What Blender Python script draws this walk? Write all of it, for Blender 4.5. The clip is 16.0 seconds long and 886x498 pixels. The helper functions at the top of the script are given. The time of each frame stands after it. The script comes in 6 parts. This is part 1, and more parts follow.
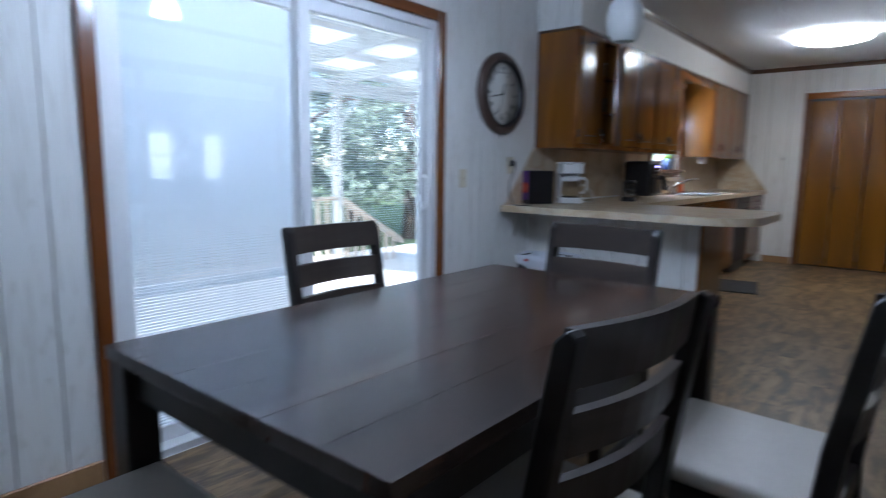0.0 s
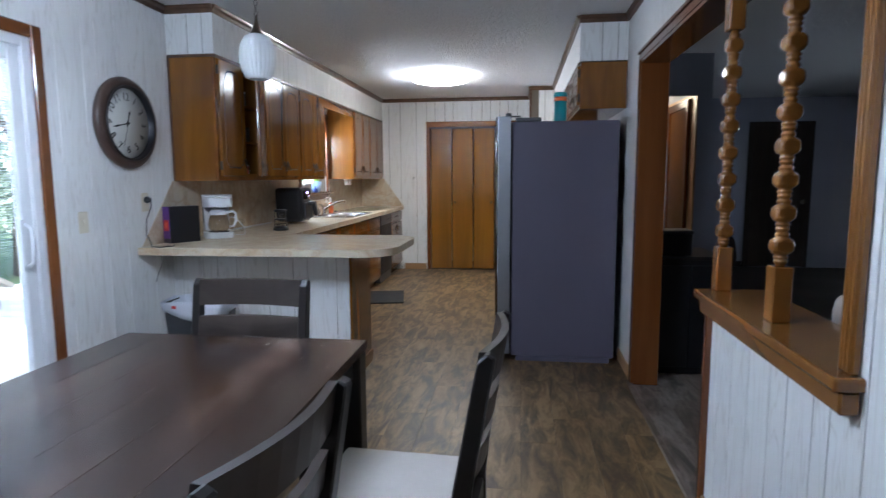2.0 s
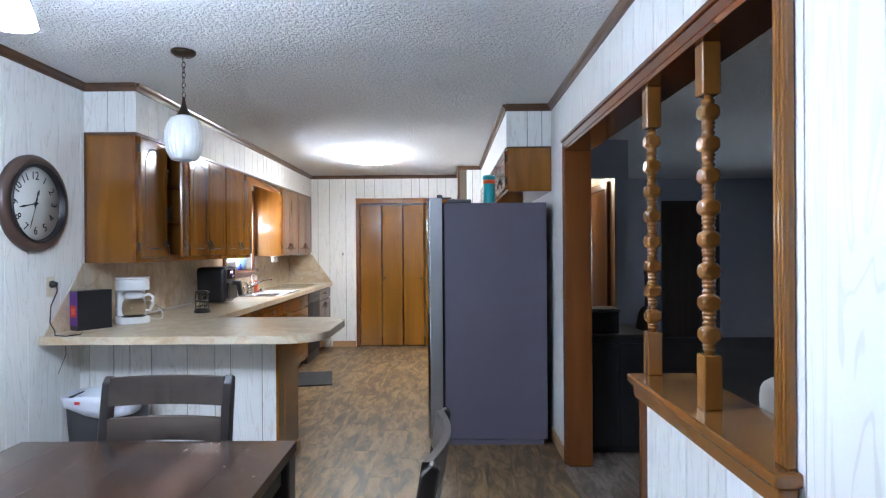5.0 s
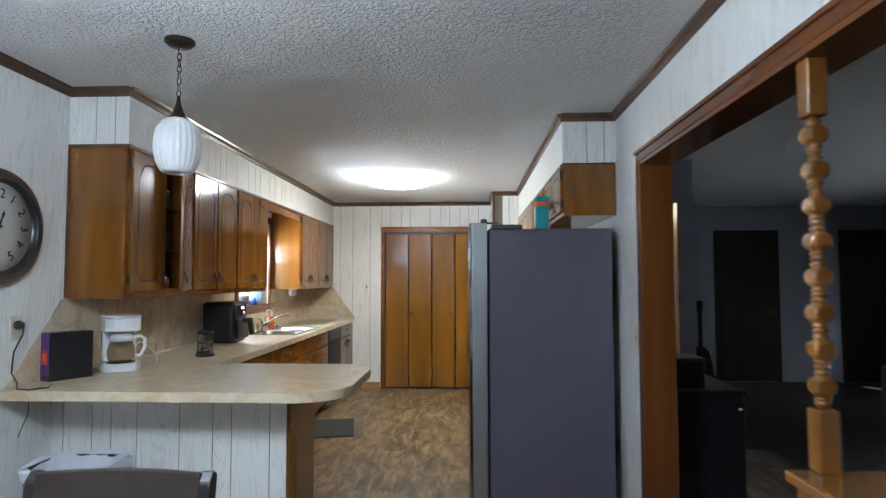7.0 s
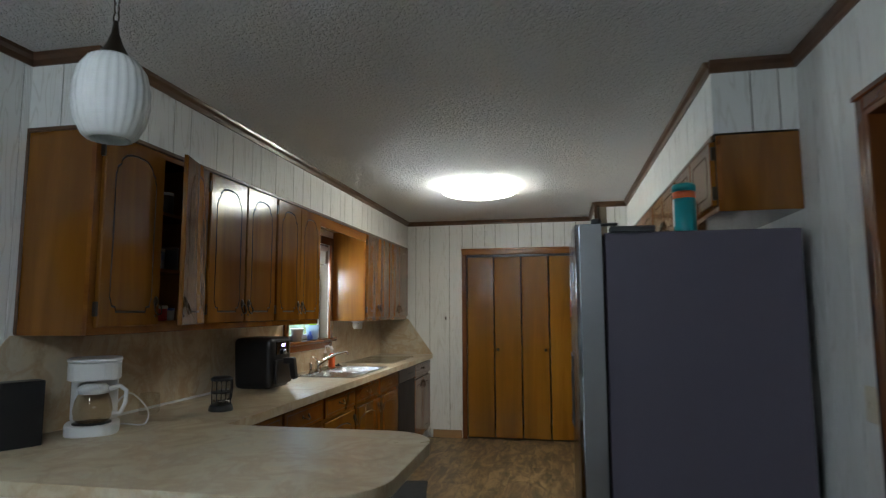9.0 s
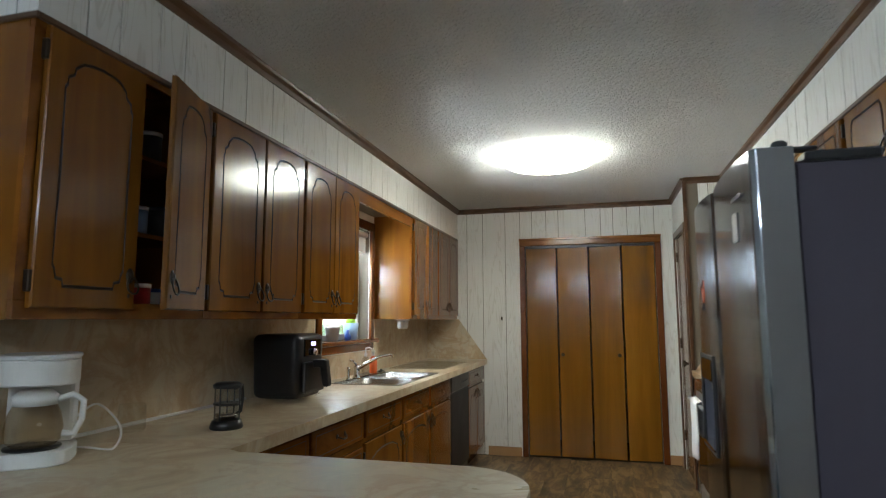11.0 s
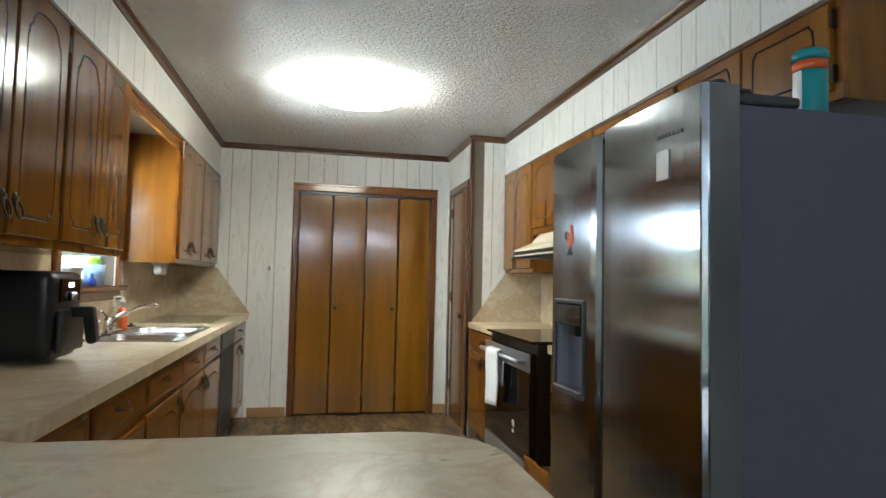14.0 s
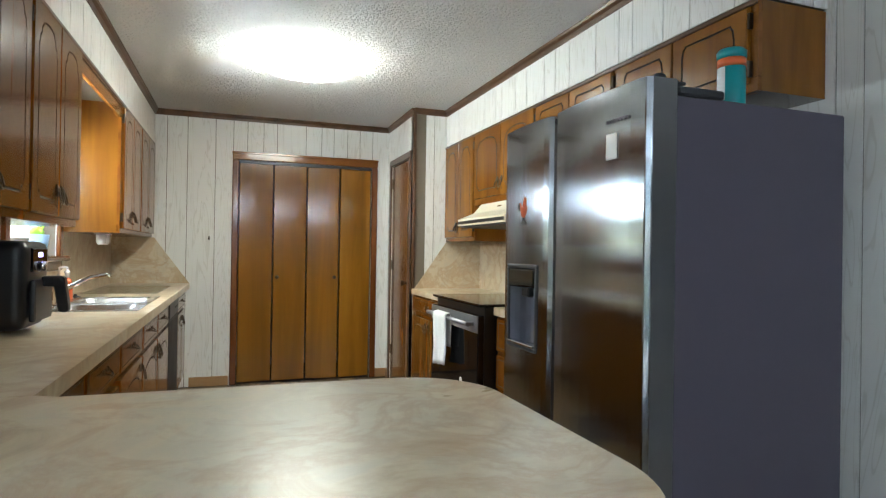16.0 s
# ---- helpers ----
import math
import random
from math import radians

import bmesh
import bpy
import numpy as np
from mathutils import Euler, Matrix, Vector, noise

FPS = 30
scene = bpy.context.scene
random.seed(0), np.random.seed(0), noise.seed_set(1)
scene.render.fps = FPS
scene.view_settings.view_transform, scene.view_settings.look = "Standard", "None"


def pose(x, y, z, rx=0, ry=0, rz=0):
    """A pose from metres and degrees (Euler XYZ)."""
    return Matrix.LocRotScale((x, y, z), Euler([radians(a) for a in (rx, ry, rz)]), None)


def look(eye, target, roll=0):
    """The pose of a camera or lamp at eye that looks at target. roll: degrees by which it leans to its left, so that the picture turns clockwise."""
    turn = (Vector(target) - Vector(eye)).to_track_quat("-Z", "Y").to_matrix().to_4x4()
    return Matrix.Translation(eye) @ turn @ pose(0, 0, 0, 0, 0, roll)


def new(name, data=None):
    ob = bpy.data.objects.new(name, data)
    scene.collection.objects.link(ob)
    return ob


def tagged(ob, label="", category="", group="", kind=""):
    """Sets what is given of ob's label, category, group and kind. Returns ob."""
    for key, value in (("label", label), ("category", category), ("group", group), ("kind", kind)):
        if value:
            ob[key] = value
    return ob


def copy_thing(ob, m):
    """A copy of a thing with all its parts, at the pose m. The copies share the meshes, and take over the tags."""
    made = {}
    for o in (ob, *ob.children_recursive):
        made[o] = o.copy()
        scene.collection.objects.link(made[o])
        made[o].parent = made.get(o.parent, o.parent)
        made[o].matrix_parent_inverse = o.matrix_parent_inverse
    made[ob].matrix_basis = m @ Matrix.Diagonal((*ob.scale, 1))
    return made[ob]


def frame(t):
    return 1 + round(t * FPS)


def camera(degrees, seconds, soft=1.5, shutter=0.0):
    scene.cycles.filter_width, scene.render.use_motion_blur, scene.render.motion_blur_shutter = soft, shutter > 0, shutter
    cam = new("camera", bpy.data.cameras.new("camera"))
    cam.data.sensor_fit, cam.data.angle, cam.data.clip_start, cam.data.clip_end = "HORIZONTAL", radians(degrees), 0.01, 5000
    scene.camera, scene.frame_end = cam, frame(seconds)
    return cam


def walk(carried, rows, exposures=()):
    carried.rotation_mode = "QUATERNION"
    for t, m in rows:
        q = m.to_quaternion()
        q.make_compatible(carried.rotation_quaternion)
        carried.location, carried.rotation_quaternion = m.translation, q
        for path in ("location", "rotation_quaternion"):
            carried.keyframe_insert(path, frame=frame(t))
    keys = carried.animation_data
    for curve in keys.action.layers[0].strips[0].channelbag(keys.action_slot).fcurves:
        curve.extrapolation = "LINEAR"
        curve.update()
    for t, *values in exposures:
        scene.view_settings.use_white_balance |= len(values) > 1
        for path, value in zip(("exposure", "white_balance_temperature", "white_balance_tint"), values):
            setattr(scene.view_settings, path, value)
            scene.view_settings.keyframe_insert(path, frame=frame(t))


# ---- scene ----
cam = camera(73.8, 16.0, soft=1.2, shutter=0.6)
PATH = [
    (0, (2.267, -3.789, 1.171), (1.007, -2.261, 0.894), 0.7),
    (0.5, (2.26, -3.739, 1.225), (1.32, -1.995, 0.95), 0.5),
    (1, (2.276, -3.714, 1.257), (1.635, -1.84, 0.982), 0.1),
    (1.5, (2.274, -3.725, 1.306), (1.862, -1.786, 1.039), -0.1),
    (2, (2.291, -3.701, 1.329), (2.034, -1.732, 1.087), -0.3),
    (2.5, (2.296, -3.702, 1.359), (2.15, -1.717, 1.16), -0.4),
    (3, (2.287, -3.702, 1.371), (2.21, -1.71, 1.218), -0.4),
    (3.5, (2.277, -3.707, 1.386), (2.242, -1.71, 1.273), -0.4),
    (4, (2.27, -3.702, 1.391), (2.256, -1.703, 1.325), -0.4),
    (6.5, (2.176, -3.274, 1.39), (2.146, -1.275, 1.459), -0.2),
    (7, (2.116, -3.006, 1.406), (2.029, -1.011, 1.511), -0.1),
    (7.5, (2.093, -2.748, 1.415), (1.952, -0.758, 1.551), -0.0),
    (8, (2.138, -2.465, 1.416), (1.915, -0.485, 1.585), -0.1),
    (8.5, (2.121, -2.193, 1.398), (1.811, -0.227, 1.587), -0.1),
    (9, (2.058, -1.92, 1.4), (1.672, 0.031, 1.609), -0.2),
    (9.5, (2.014, -1.682, 1.377), (1.558, 0.252, 1.601), -0.2),
    (10, (1.949, -1.477, 1.364), (1.417, 0.436, 1.603), -0.2),
    (12.5, (1.401, -0.911, 1.235), (1.136, 1.06, 1.441), 0.7),
    (13, (1.316, -0.885, 1.243), (1.348, 1.106, 1.419), 1.2),
    (13.5, (1.269, -0.821, 1.232), (1.52, 1.158, 1.377), 1.2),
    (14, (1.213, -0.795, 1.234), (1.622, 1.16, 1.344), 1.3),
    (14.5, (1.12, -0.839, 1.231), (1.646, 1.089, 1.308), 1.0),
    (15, (1.052, -0.896, 1.227), (1.65, 1.012, 1.279), 0.9),
    (15.5, (1.028, -0.922, 1.227), (1.663, 0.975, 1.256), 0.8),
    (16, (1.014, -0.935, 1.223), (1.673, 0.953, 1.234), 0.9),
]
EXPOSURES = [(0, 1.85, 5350, 12), (0.5, 1.85, 5350, 12), (1.5, 2.36, 5500, 12), (2.5, 2.75, 5600, 12), (4, 3.35, 5600, 12), (7, 2.92, 5950, 7), (8, 2.45, 6100, 5), (8.5, 2.15, 6200, 4), (9, 1.8, 6250, 3), (9.5, 1.75, 6300, 3), (10, 1.82, 6350, 3), (12.5, 2.35, 6350, 2), (13, 2.28, 6350, 2), (14, 2.52, 6300, 2), (16, 2.7, 6250, 2)]
walk(cam, [(t, look(eye, target, roll)) for t, eye, target, roll in PATH], EXPOSURES)

# ---- world and light ----
world = bpy.data.worlds.new("sky")
scene.world = world
world.use_nodes = True
_nt = world.node_tree
_sky = _nt.nodes.new("ShaderNodeTexSky")
_sky.sky_type = "NISHITA"
_sky.sun_disc = False
_sky.sun_elevation = radians(28.7)
_sky.sun_rotation = radians(162)
_nt.links.new(_sky.outputs[0], _nt.nodes["Background"].inputs[0])
_nt.nodes["Background"].inputs[1].default_value = 0.15

_sun = bpy.data.lights.new("sun", "SUN")
_sun.energy, _sun.angle, _sun.color = 5.0, radians(1.0), (1.0, 0.95, 0.88)
sun = new("sun", _sun)
sun.matrix_world = look((2.6, -8, 4.6), (0, 0, 0))


def portal(name, y0, y1, z0, z1, x, power, col, side=1):
    d = bpy.data.lights.new(name, "AREA")
    d.shape, d.size, d.size_y, d.energy, d.color = "RECTANGLE", y1 - y0, z1 - z0, power, col
    ob = new(name, d)
    ob.matrix_world = look((x, (y0 + y1) / 2, (z0 + z1) / 2), (x + side, (y0 + y1) / 2, (z0 + z1) / 2))
    return ob


portal("daylight_blinds", -2.9, -2.1, 0.1, 1.9, -0.17, 0.25, (0.84, 0.92, 1.0))
portal("daylight_window", 2.36, 3.08, 1.55, 1.78, -0.20, 5, (0.85, 0.92, 1.0))
portal("daylight_living_a", 0.97, 1.43, 0.9, 1.7, 8.40, 1.6, (0.92, 0.96, 1.0), -1)
portal("daylight_living_b", 1.97, 2.43, 0.9, 1.7, 8.40, 1.6, (0.92, 0.96, 1.0), -1)
LAMP_GLOW, LAMP_TINT = 6.2, (1.0, 0.97, 0.86)
BULB_GLOW, BULB_TINT = 26.0, (0.80, 0.89, 1.0)

# ---- materials ----


def nodes_of(name):
    m = bpy.data.materials.new(name)
    m.use_nodes = True
    nt = m.node_tree
    return m, nt, nt.nodes["Principled BSDF"]


def link(nt, a, b):
    nt.links.new(a, b)


def coords(nt, scale, spread=7.0):
    """Object coordinates, shifted at random from object to object and scaled."""
    tc = nt.nodes.new("ShaderNodeTexCoord")
    oi = nt.nodes.new("ShaderNodeObjectInfo")
    mul = nt.nodes.new("ShaderNodeMath")
    mul.operation = "MULTIPLY"
    mul.inputs[1].default_value = spread
    add = nt.nodes.new("ShaderNodeVectorMath")
    mp = nt.nodes.new("ShaderNodeMapping")
    link(nt, oi.outputs["Random"], mul.inputs[0])
    link(nt, tc.outputs["Object"], add.inputs[0])
    link(nt, mul.outputs[0], add.inputs[1])
    link(nt, add.outputs[0], mp.inputs["Vector"])
    mp.inputs["Scale"].default_value = scale
    return mp.outputs[0], oi.outputs["Random"]


def noise_node(nt, vec, scale, detail=4.0, rough=0.55, distort=0.0):
    n = nt.nodes.new("ShaderNodeTexNoise")
    n.inputs["Scale"].default_value, n.inputs["Detail"].default_value = scale, detail
    n.inputs["Roughness"].default_value, n.inputs["Distortion"].default_value = rough, distort
    link(nt, vec, n.inputs["Vector"])
    return n.outputs["Fac"]


def ramp(nt, fac, stops):
    r = nt.nodes.new("ShaderNodeValToRGB")
    while len(r.color_ramp.elements) < len(stops):
        r.color_ramp.elements.new(0.5)
    for e, (p, c) in zip(r.color_ramp.elements, stops):
        e.position = p
        e.color = (*c, 1) if len(c) == 3 else c
    link(nt, fac, r.inputs[0])
    return r.outputs[0]


def mixc(nt, fac, a, b, mode="MIX"):
    m = nt.nodes.new("ShaderNodeMix")
    m.data_type, m.blend_type = "RGBA", mode
    for sock, v in ((m.inputs[0], fac), (m.inputs[6], a), (m.inputs[7], b)):
        if isinstance(v, (int, float)):
            sock.default_value = v
        elif isinstance(v, tuple):
            sock.default_value = (*v, 1)
        else:
            link(nt, v, sock)
    return m.outputs[2]


def bump(nt, bsdf, height, strength, dist):
    b = nt.nodes.new("ShaderNodeBump")
    b.inputs["Strength"].default_value, b.inputs["Distance"].default_value = strength, dist
    link(nt, height, b.inputs["Height"])
    link(nt, b.outputs[0], bsdf.inputs["Normal"])


def span(nt, fac, lo, hi):
    m = nt.nodes.new("ShaderNodeMapRange")
    m.inputs["To Min"].default_value, m.inputs["To Max"].default_value = lo, hi
    link(nt, fac, m.inputs["Value"])
    return m.outputs[0]


def wood(name, dark, mid, light, axis="z", rough=0.3, grain=1.0, vary=0.25, coat=0.0, relief=0.15):
    m, nt, b = nodes_of(name)
    k = {"x": (0.09, 1, 1), "y": (1, 0.09, 1), "z": (1, 1, 0.09)}[axis]
    vec, rnd = coords(nt, k)
    broad = noise_node(nt, vec, 5 * grain, 4, 0.55, 1.0)
    fine = noise_node(nt, vec, 70 * grain, 5, 0.65, 0.3)
    col = ramp(nt, broad, [(0.28, dark), (0.5, mid), (0.72, light)])
    col = mixc(nt, span(nt, fine, 0.0, 0.34), col, dark)
    col2 = mixc(nt, span(nt, rnd, 0.0, vary), col, dark)
    link(nt, col2, b.inputs["Base Color"])
    link(nt, span(nt, fine, rough * 0.9, rough * 1.15), b.inputs["Roughness"])
    b.inputs["Specular IOR Level"].default_value = 0.4
    b.inputs["Coat Weight"].default_value = coat
    b.inputs["Coat Roughness"].default_value = 0.12
    if relief:
        bump(nt, b, fine, relief * 0.4, 0.002)
    return m


def plain(name, col, rough=0.5, metal=0.0, vary=0.12, scale=30.0, relief=0.05, spec=0.5):
    m, nt, b = nodes_of(name)
    vec, rnd = coords(nt, (1, 1, 1))
    f = noise_node(nt, vec, scale, 4)
    g = noise_node(nt, vec, scale * 0.12, 3)
    d = tuple(c * (1 - vary) for c in col)
    link(nt, mixc(nt, f, mixc(nt, g, d, col), col), b.inputs["Base Color"])
    link(nt, span(nt, g, rough * 0.8, min(1.0, rough * 1.25)), b.inputs["Roughness"])
    b.inputs["Metallic"].default_value = metal
    b.inputs["Specular IOR Level"].default_value = spec
    if relief:
        bump(nt, b, f, relief, 0.001)
    return m


def panel_paint(name):
    """Whitewashed sheet panelling with an embossed oak grain."""
    m, nt, b = nodes_of(name)
    vec, rnd = coords(nt, (1, 1, 0.10), 9.0)
    rings = noise_node(nt, vec, 8.0, 3, 0.5, 0.9)
    mul = nt.nodes.new("ShaderNodeMath")
    mul.operation = "MULTIPLY"
    mul.inputs[1].default_value = 70.0
    link(nt, rings, mul.inputs[0])
    w = nt.nodes.new("ShaderNodeMath")
    w.operation = "SINE"
    link(nt, mul.outputs[0], w.inputs[0])
    fine = noise_node(nt, vec, 110, 4, 0.6)
    grime = noise_node(nt, coords(nt, (1, 1, 1))[0], 2.2, 4)
    lines = ramp(nt, w.outputs[0], [(0.0, (0.765, 0.765, 0.748)), (0.80, (0.755, 0.752, 0.732)), (0.97, (0.655, 0.645, 0.615))])
    col = mixc(nt, span(nt, fine, 0.0, 0.08), lines, (0.62, 0.61, 0.57))
    col = mixc(nt, span(nt, grime, 0.0, 0.14), col, (0.66, 0.62, 0.54))
    link(nt, col, b.inputs["Base Color"])
    b.inputs["Roughness"].default_value = 0.48
    bump(nt, b, w.outputs[0], 0.05, 0.001)
    return m


def laminate(name):
    """Cream laminate with cloudy rust and grey marbling."""
    m, nt, b = nodes_of(name)
    vec, rnd = coords(nt, (1, 1, 1), 0.0)
    a = noise_node(nt, vec, 3.2, 6, 0.6, 1.0)
    c = noise_node(nt, vec, 4.0, 7, 0.62, 0.9)
    col = ramp(nt, a, [(0.34, (0.42, 0.32, 0.20)), (0.43, (0.55, 0.45, 0.305)), (0.50, (0.60, 0.51, 0.365)), (0.58, (0.55, 0.48, 0.36)), (0.72, (0.65, 0.575, 0.43))])
    vein = ramp(nt, c, [(0.41, (0, 0, 0)), (0.48, (1, 1, 1)), (0.56, (0, 0, 0))])
    col = mixc(nt, span(nt, vein, 0.0, 0.50), col, (0.41, 0.25, 0.13))
    link(nt, col, b.inputs["Base Color"])
    link(nt, span(nt, c, 0.23, 0.37), b.inputs["Roughness"])
    b.inputs["Specular IOR Level"].default_value = 0.36
    bump(nt, b, c, 0.02, 0.001)
    return m


def vinyl(name, tones=((0.044, 0.027, 0.014), (0.12, 0.075, 0.034), (0.25, 0.160, 0.068), (0.38, 0.255, 0.120))):
    """Rustic plank-print vinyl: tan boards with dark smoky patches."""
    m, nt, b = nodes_of(name)
    vec, rnd = coords(nt, (1, 0.26, 1), 13.0)
    a = noise_node(nt, vec, 12.0, 6, 0.68, 0.6)
    f = noise_node(nt, vec, 60, 5, 0.65)
    col = ramp(nt, a, list(zip((0.36, 0.45, 0.53, 0.62), tones)))
    col = mixc(nt, span(nt, f, 0.0, 0.40), col, (0.08, 0.048, 0.026))
    col = mixc(nt, span(nt, rnd, 0.0, 0.35), col, (0.11, 0.068, 0.036))
    link(nt, col, b.inputs["Base Color"])
    link(nt, span(nt, f, 0.33, 0.52), b.inputs["Roughness"])
    bump(nt, b, f, 0.12, 0.002)
    return m


def popcorn(name):
    m, nt, b = nodes_of(name)
    vec, rnd = coords(nt, (1, 1, 1))
    f = noise_node(nt, vec, 52, 3, 0.6, 0.6)
    g = noise_node(nt, vec, 1.2, 3)
    h = ramp(nt, f, [(0.38, (0, 0, 0)), (0.62, (1, 1, 1))])
    link(nt, mixc(nt, g, (0.86, 0.86, 0.85), (0.90, 0.90, 0.89)), b.inputs["Base Color"])
    b.inputs["Roughness"].default_value = 0.9
    bump(nt, b, h, 0.85, 0.022)
    return m


def steel(name, col=(0.42, 0.42, 0.43), rough=0.27):
    """Brushed stainless with smudges; the brushing runs upright."""
    m, nt, b = nodes_of(name)
    vec, rnd = coords(nt, (1, 1, 0.01), 3.0)
    f = noise_node(nt, vec, 420, 3)
    g = noise_node(nt, coords(nt, (1, 1, 1), 3.0)[0], 3.0, 3, 0.5)
    link(nt, mixc(nt, g, tuple(c * 0.92 for c in col), col), b.inputs["Base Color"])
    b.inputs["Metallic"].default_value = 1.0
    b.inputs["Anisotropic"].default_value = 0.98
    tan = nt.nodes.new("ShaderNodeTangent")
    tan.direction_type, tan.axis = "RADIAL", "Z"
    link(nt, tan.outputs[0], b.inputs["Tangent"])
    link(nt, span(nt, f, rough * 0.98, rough * 1.02), b.inputs["Roughness"])
    return m


def glassy(name, col=(1, 1, 1), rough=0.0):
    m, nt, b = nodes_of(name)
    b.inputs["Base Color"].default_value = (*col, 1)
    b.inputs["Transmission Weight"].default_value = 1.0
    b.inputs["Roughness"].default_value = rough
    b.inputs["IOR"].default_value = 1.45
    return m


def glow(name, col, strength):
    m, nt, b = nodes_of(name)
    b.inputs["Base Color"].default_value = (0.9, 0.9, 0.9, 1)
    b.inputs["Emission Color"].default_value = (*col, 1)
    b.inputs["Emission Strength"].default_value = strength
    return m


def leafy(name, col, trans=0.35):
    m, nt, b = nodes_of(name)
    gi = nt.nodes.new("ShaderNodeNewGeometry")
    c = mixc(nt, gi.outputs["Random Per Island"], tuple(v * 0.55 for v in col), tuple(v * 1.5 for v in col))
    tr = nt.nodes.new("ShaderNodeBsdfTranslucent")
    mx = nt.nodes.new("ShaderNodeMixShader")
    mx.inputs[0].default_value = trans
    link(nt, c, b.inputs["Base Color"])
    link(nt, c, tr.inputs[0])
    b.inputs["Roughness"].default_value = 0.6
    out = nt.nodes["Material Output"]
    link(nt, b.outputs[0], mx.inputs[1])
    link(nt, tr.outputs[0], mx.inputs[2])
    link(nt, mx.outputs[0], out.inputs[0])
    return m


def translucent(name, col, trans, rough=0.5):
    m, nt, b = nodes_of(name)
    b.inputs["Base Color"].default_value = (*col, 1)
    b.inputs["Roughness"].default_value = rough
    tr = nt.nodes.new("ShaderNodeBsdfTranslucent")
    tr.inputs[0].default_value = (*col, 1)
    mx = nt.nodes.new("ShaderNodeMixShader")
    mx.inputs[0].default_value = trans
    link(nt, b.outputs[0], mx.inputs[1])
    link(nt, tr.outputs[0], mx.inputs[2])
    link(nt, mx.outputs[0], nt.nodes["Material Output"].inputs[0])
    return m


PANEL = panel_paint("whitewashed_panelling")
GROOVE = plain("groove_shadow_board", (0.16, 0.135, 0.10), 0.8)
COUNTER = laminate("marbled_laminate")
VINYL = vinyl("plank_vinyl")
GREYVINYL = vinyl("grey_plank_vinyl", ((0.06, 0.048, 0.038), (0.14, 0.115, 0.092), (0.24, 0.20, 0.165), (0.36, 0.31, 0.26)))
FLOORBASE = plain("vinyl_seam", (0.06, 0.045, 0.03), 0.7)
CEIL = popcorn("popcorn_ceiling")
OAK = wood("stained_oak_upright", (0.118, 0.041, 0.006), (0.218, 0.084, 0.010), (0.318, 0.132, 0.018), "z", 0.15, 1.0, 0.3, 0.12)
OAKX = wood("stained_oak_across", (0.115, 0.035, 0.006), (0.210, 0.073, 0.010), (0.305, 0.115, 0.018), "x", 0.15, 1.0, 0.2, 0.12)
OAKY = wood("stained_oak_along", (0.115, 0.035, 0.006), (0.210, 0.073, 0.010), (0.305, 0.115, 0.018), "y", 0.15, 1.0, 0.2, 0.12)
BIFOLD = wood("bifold_lauan", (0.165, 0.067, 0.007), (0.275, 0.117, 0.012), (0.37, 0.166, 0.020), "z", 0.14, 1.0, 0.35, 0.15, 0.06)
ROUT = plain("routed_dark_stain", (0.03, 0.014, 0.006), 0.5)
TRIM = wood("brown_trim", (0.055, 0.026, 0.012), (0.10, 0.048, 0.022), (0.15, 0.075, 0.035), "y", 0.3, 1.4, 0.1, 0.2)
CASING = wood("cedar_casing", (0.112, 0.034, 0.009), (0.162, 0.052, 0.013), (0.215, 0.075, 0.020), "z", 0.22, 0.8, 0.2, 0.5, 0.04)
CASINGY = wood("cedar_casing_along", (0.112, 0.034, 0.009), (0.162, 0.052, 0.013), (0.215, 0.075, 0.020), "y", 0.22, 0.8, 0.2, 0.5, 0.04)
HONEY = wood("honey_oak", (0.17, 0.066, 0.012), (0.25, 0.10, 0.019), (0.33, 0.142, 0.030), "z", 0.2, 1.0, 0.2, 0.5, 0.04)
HONEYY = wood("honey_oak_along", (0.15, 0.057, 0.011), (0.22, 0.088, 0.017), (0.29, 0.122, 0.026), "y", 0.22, 1.0, 0.2, 0.5, 0.04)
PINE = wood("light_baseboard", (0.26, 0.14, 0.06), (0.38, 0.22, 0.10), (0.46, 0.28, 0.14), "x", 0.4)
ESPRESSO = wood("espresso_tabletop", (0.006, 0.0035, 0.003), (0.033, 0.0185, 0.013), (0.105, 0.060, 0.042), "y", 0.22, 2.2, 0.35, 0.0, 0.0)
ESPRESSO.node_tree.nodes["Principled BSDF"].inputs["Specular IOR Level"].default_value = 0.6
BLACKWOOD = wood("black_brown_chair_wood", (0.006, 0.005, 0.005), (0.013, 0.010, 0.009), (0.024, 0.018, 0.016), "z", 0.34, 1.0, 0.2)
SLATWOODX = wood("weathered_brown_slat_across", (0.014, 0.009, 0.007), (0.036, 0.026, 0.021), (0.064, 0.047, 0.038), "x", 0.36, 1.2, 0.2)
LINEN = plain("oatmeal_linen", (0.46, 0.42, 0.37), 0.95, 0, 0.25, 300, 0.4)
STEEL = steel("brushed_stainless", (0.34, 0.37, 0.42), 0.15)
SATIN = plain("satin_steel", (0.30, 0.30, 0.315), 0.33, 0.75)
SINKSTEEL = steel("sink_stainless", (0.42, 0.42, 0.42), 0.26)
FRIDGESIDE = plain("charcoal_enamel", (0.118, 0.105, 0.138), 0.5, 0.0, 0.1, 200, 0.1, 0.25)
BLACKPL = plain("black_plastic", (0.012, 0.012, 0.014), 0.32)
BLACKGL = plain("black_glass", (0.006, 0.006, 0.007), 0.06, 0, 0.05, 5, 0.0)
DARKGREY = plain("dark_grey_plastic", (0.045, 0.047, 0.052), 0.45)
WHITEPL = plain("white_plastic", (0.74, 0.74, 0.74), 0.3)
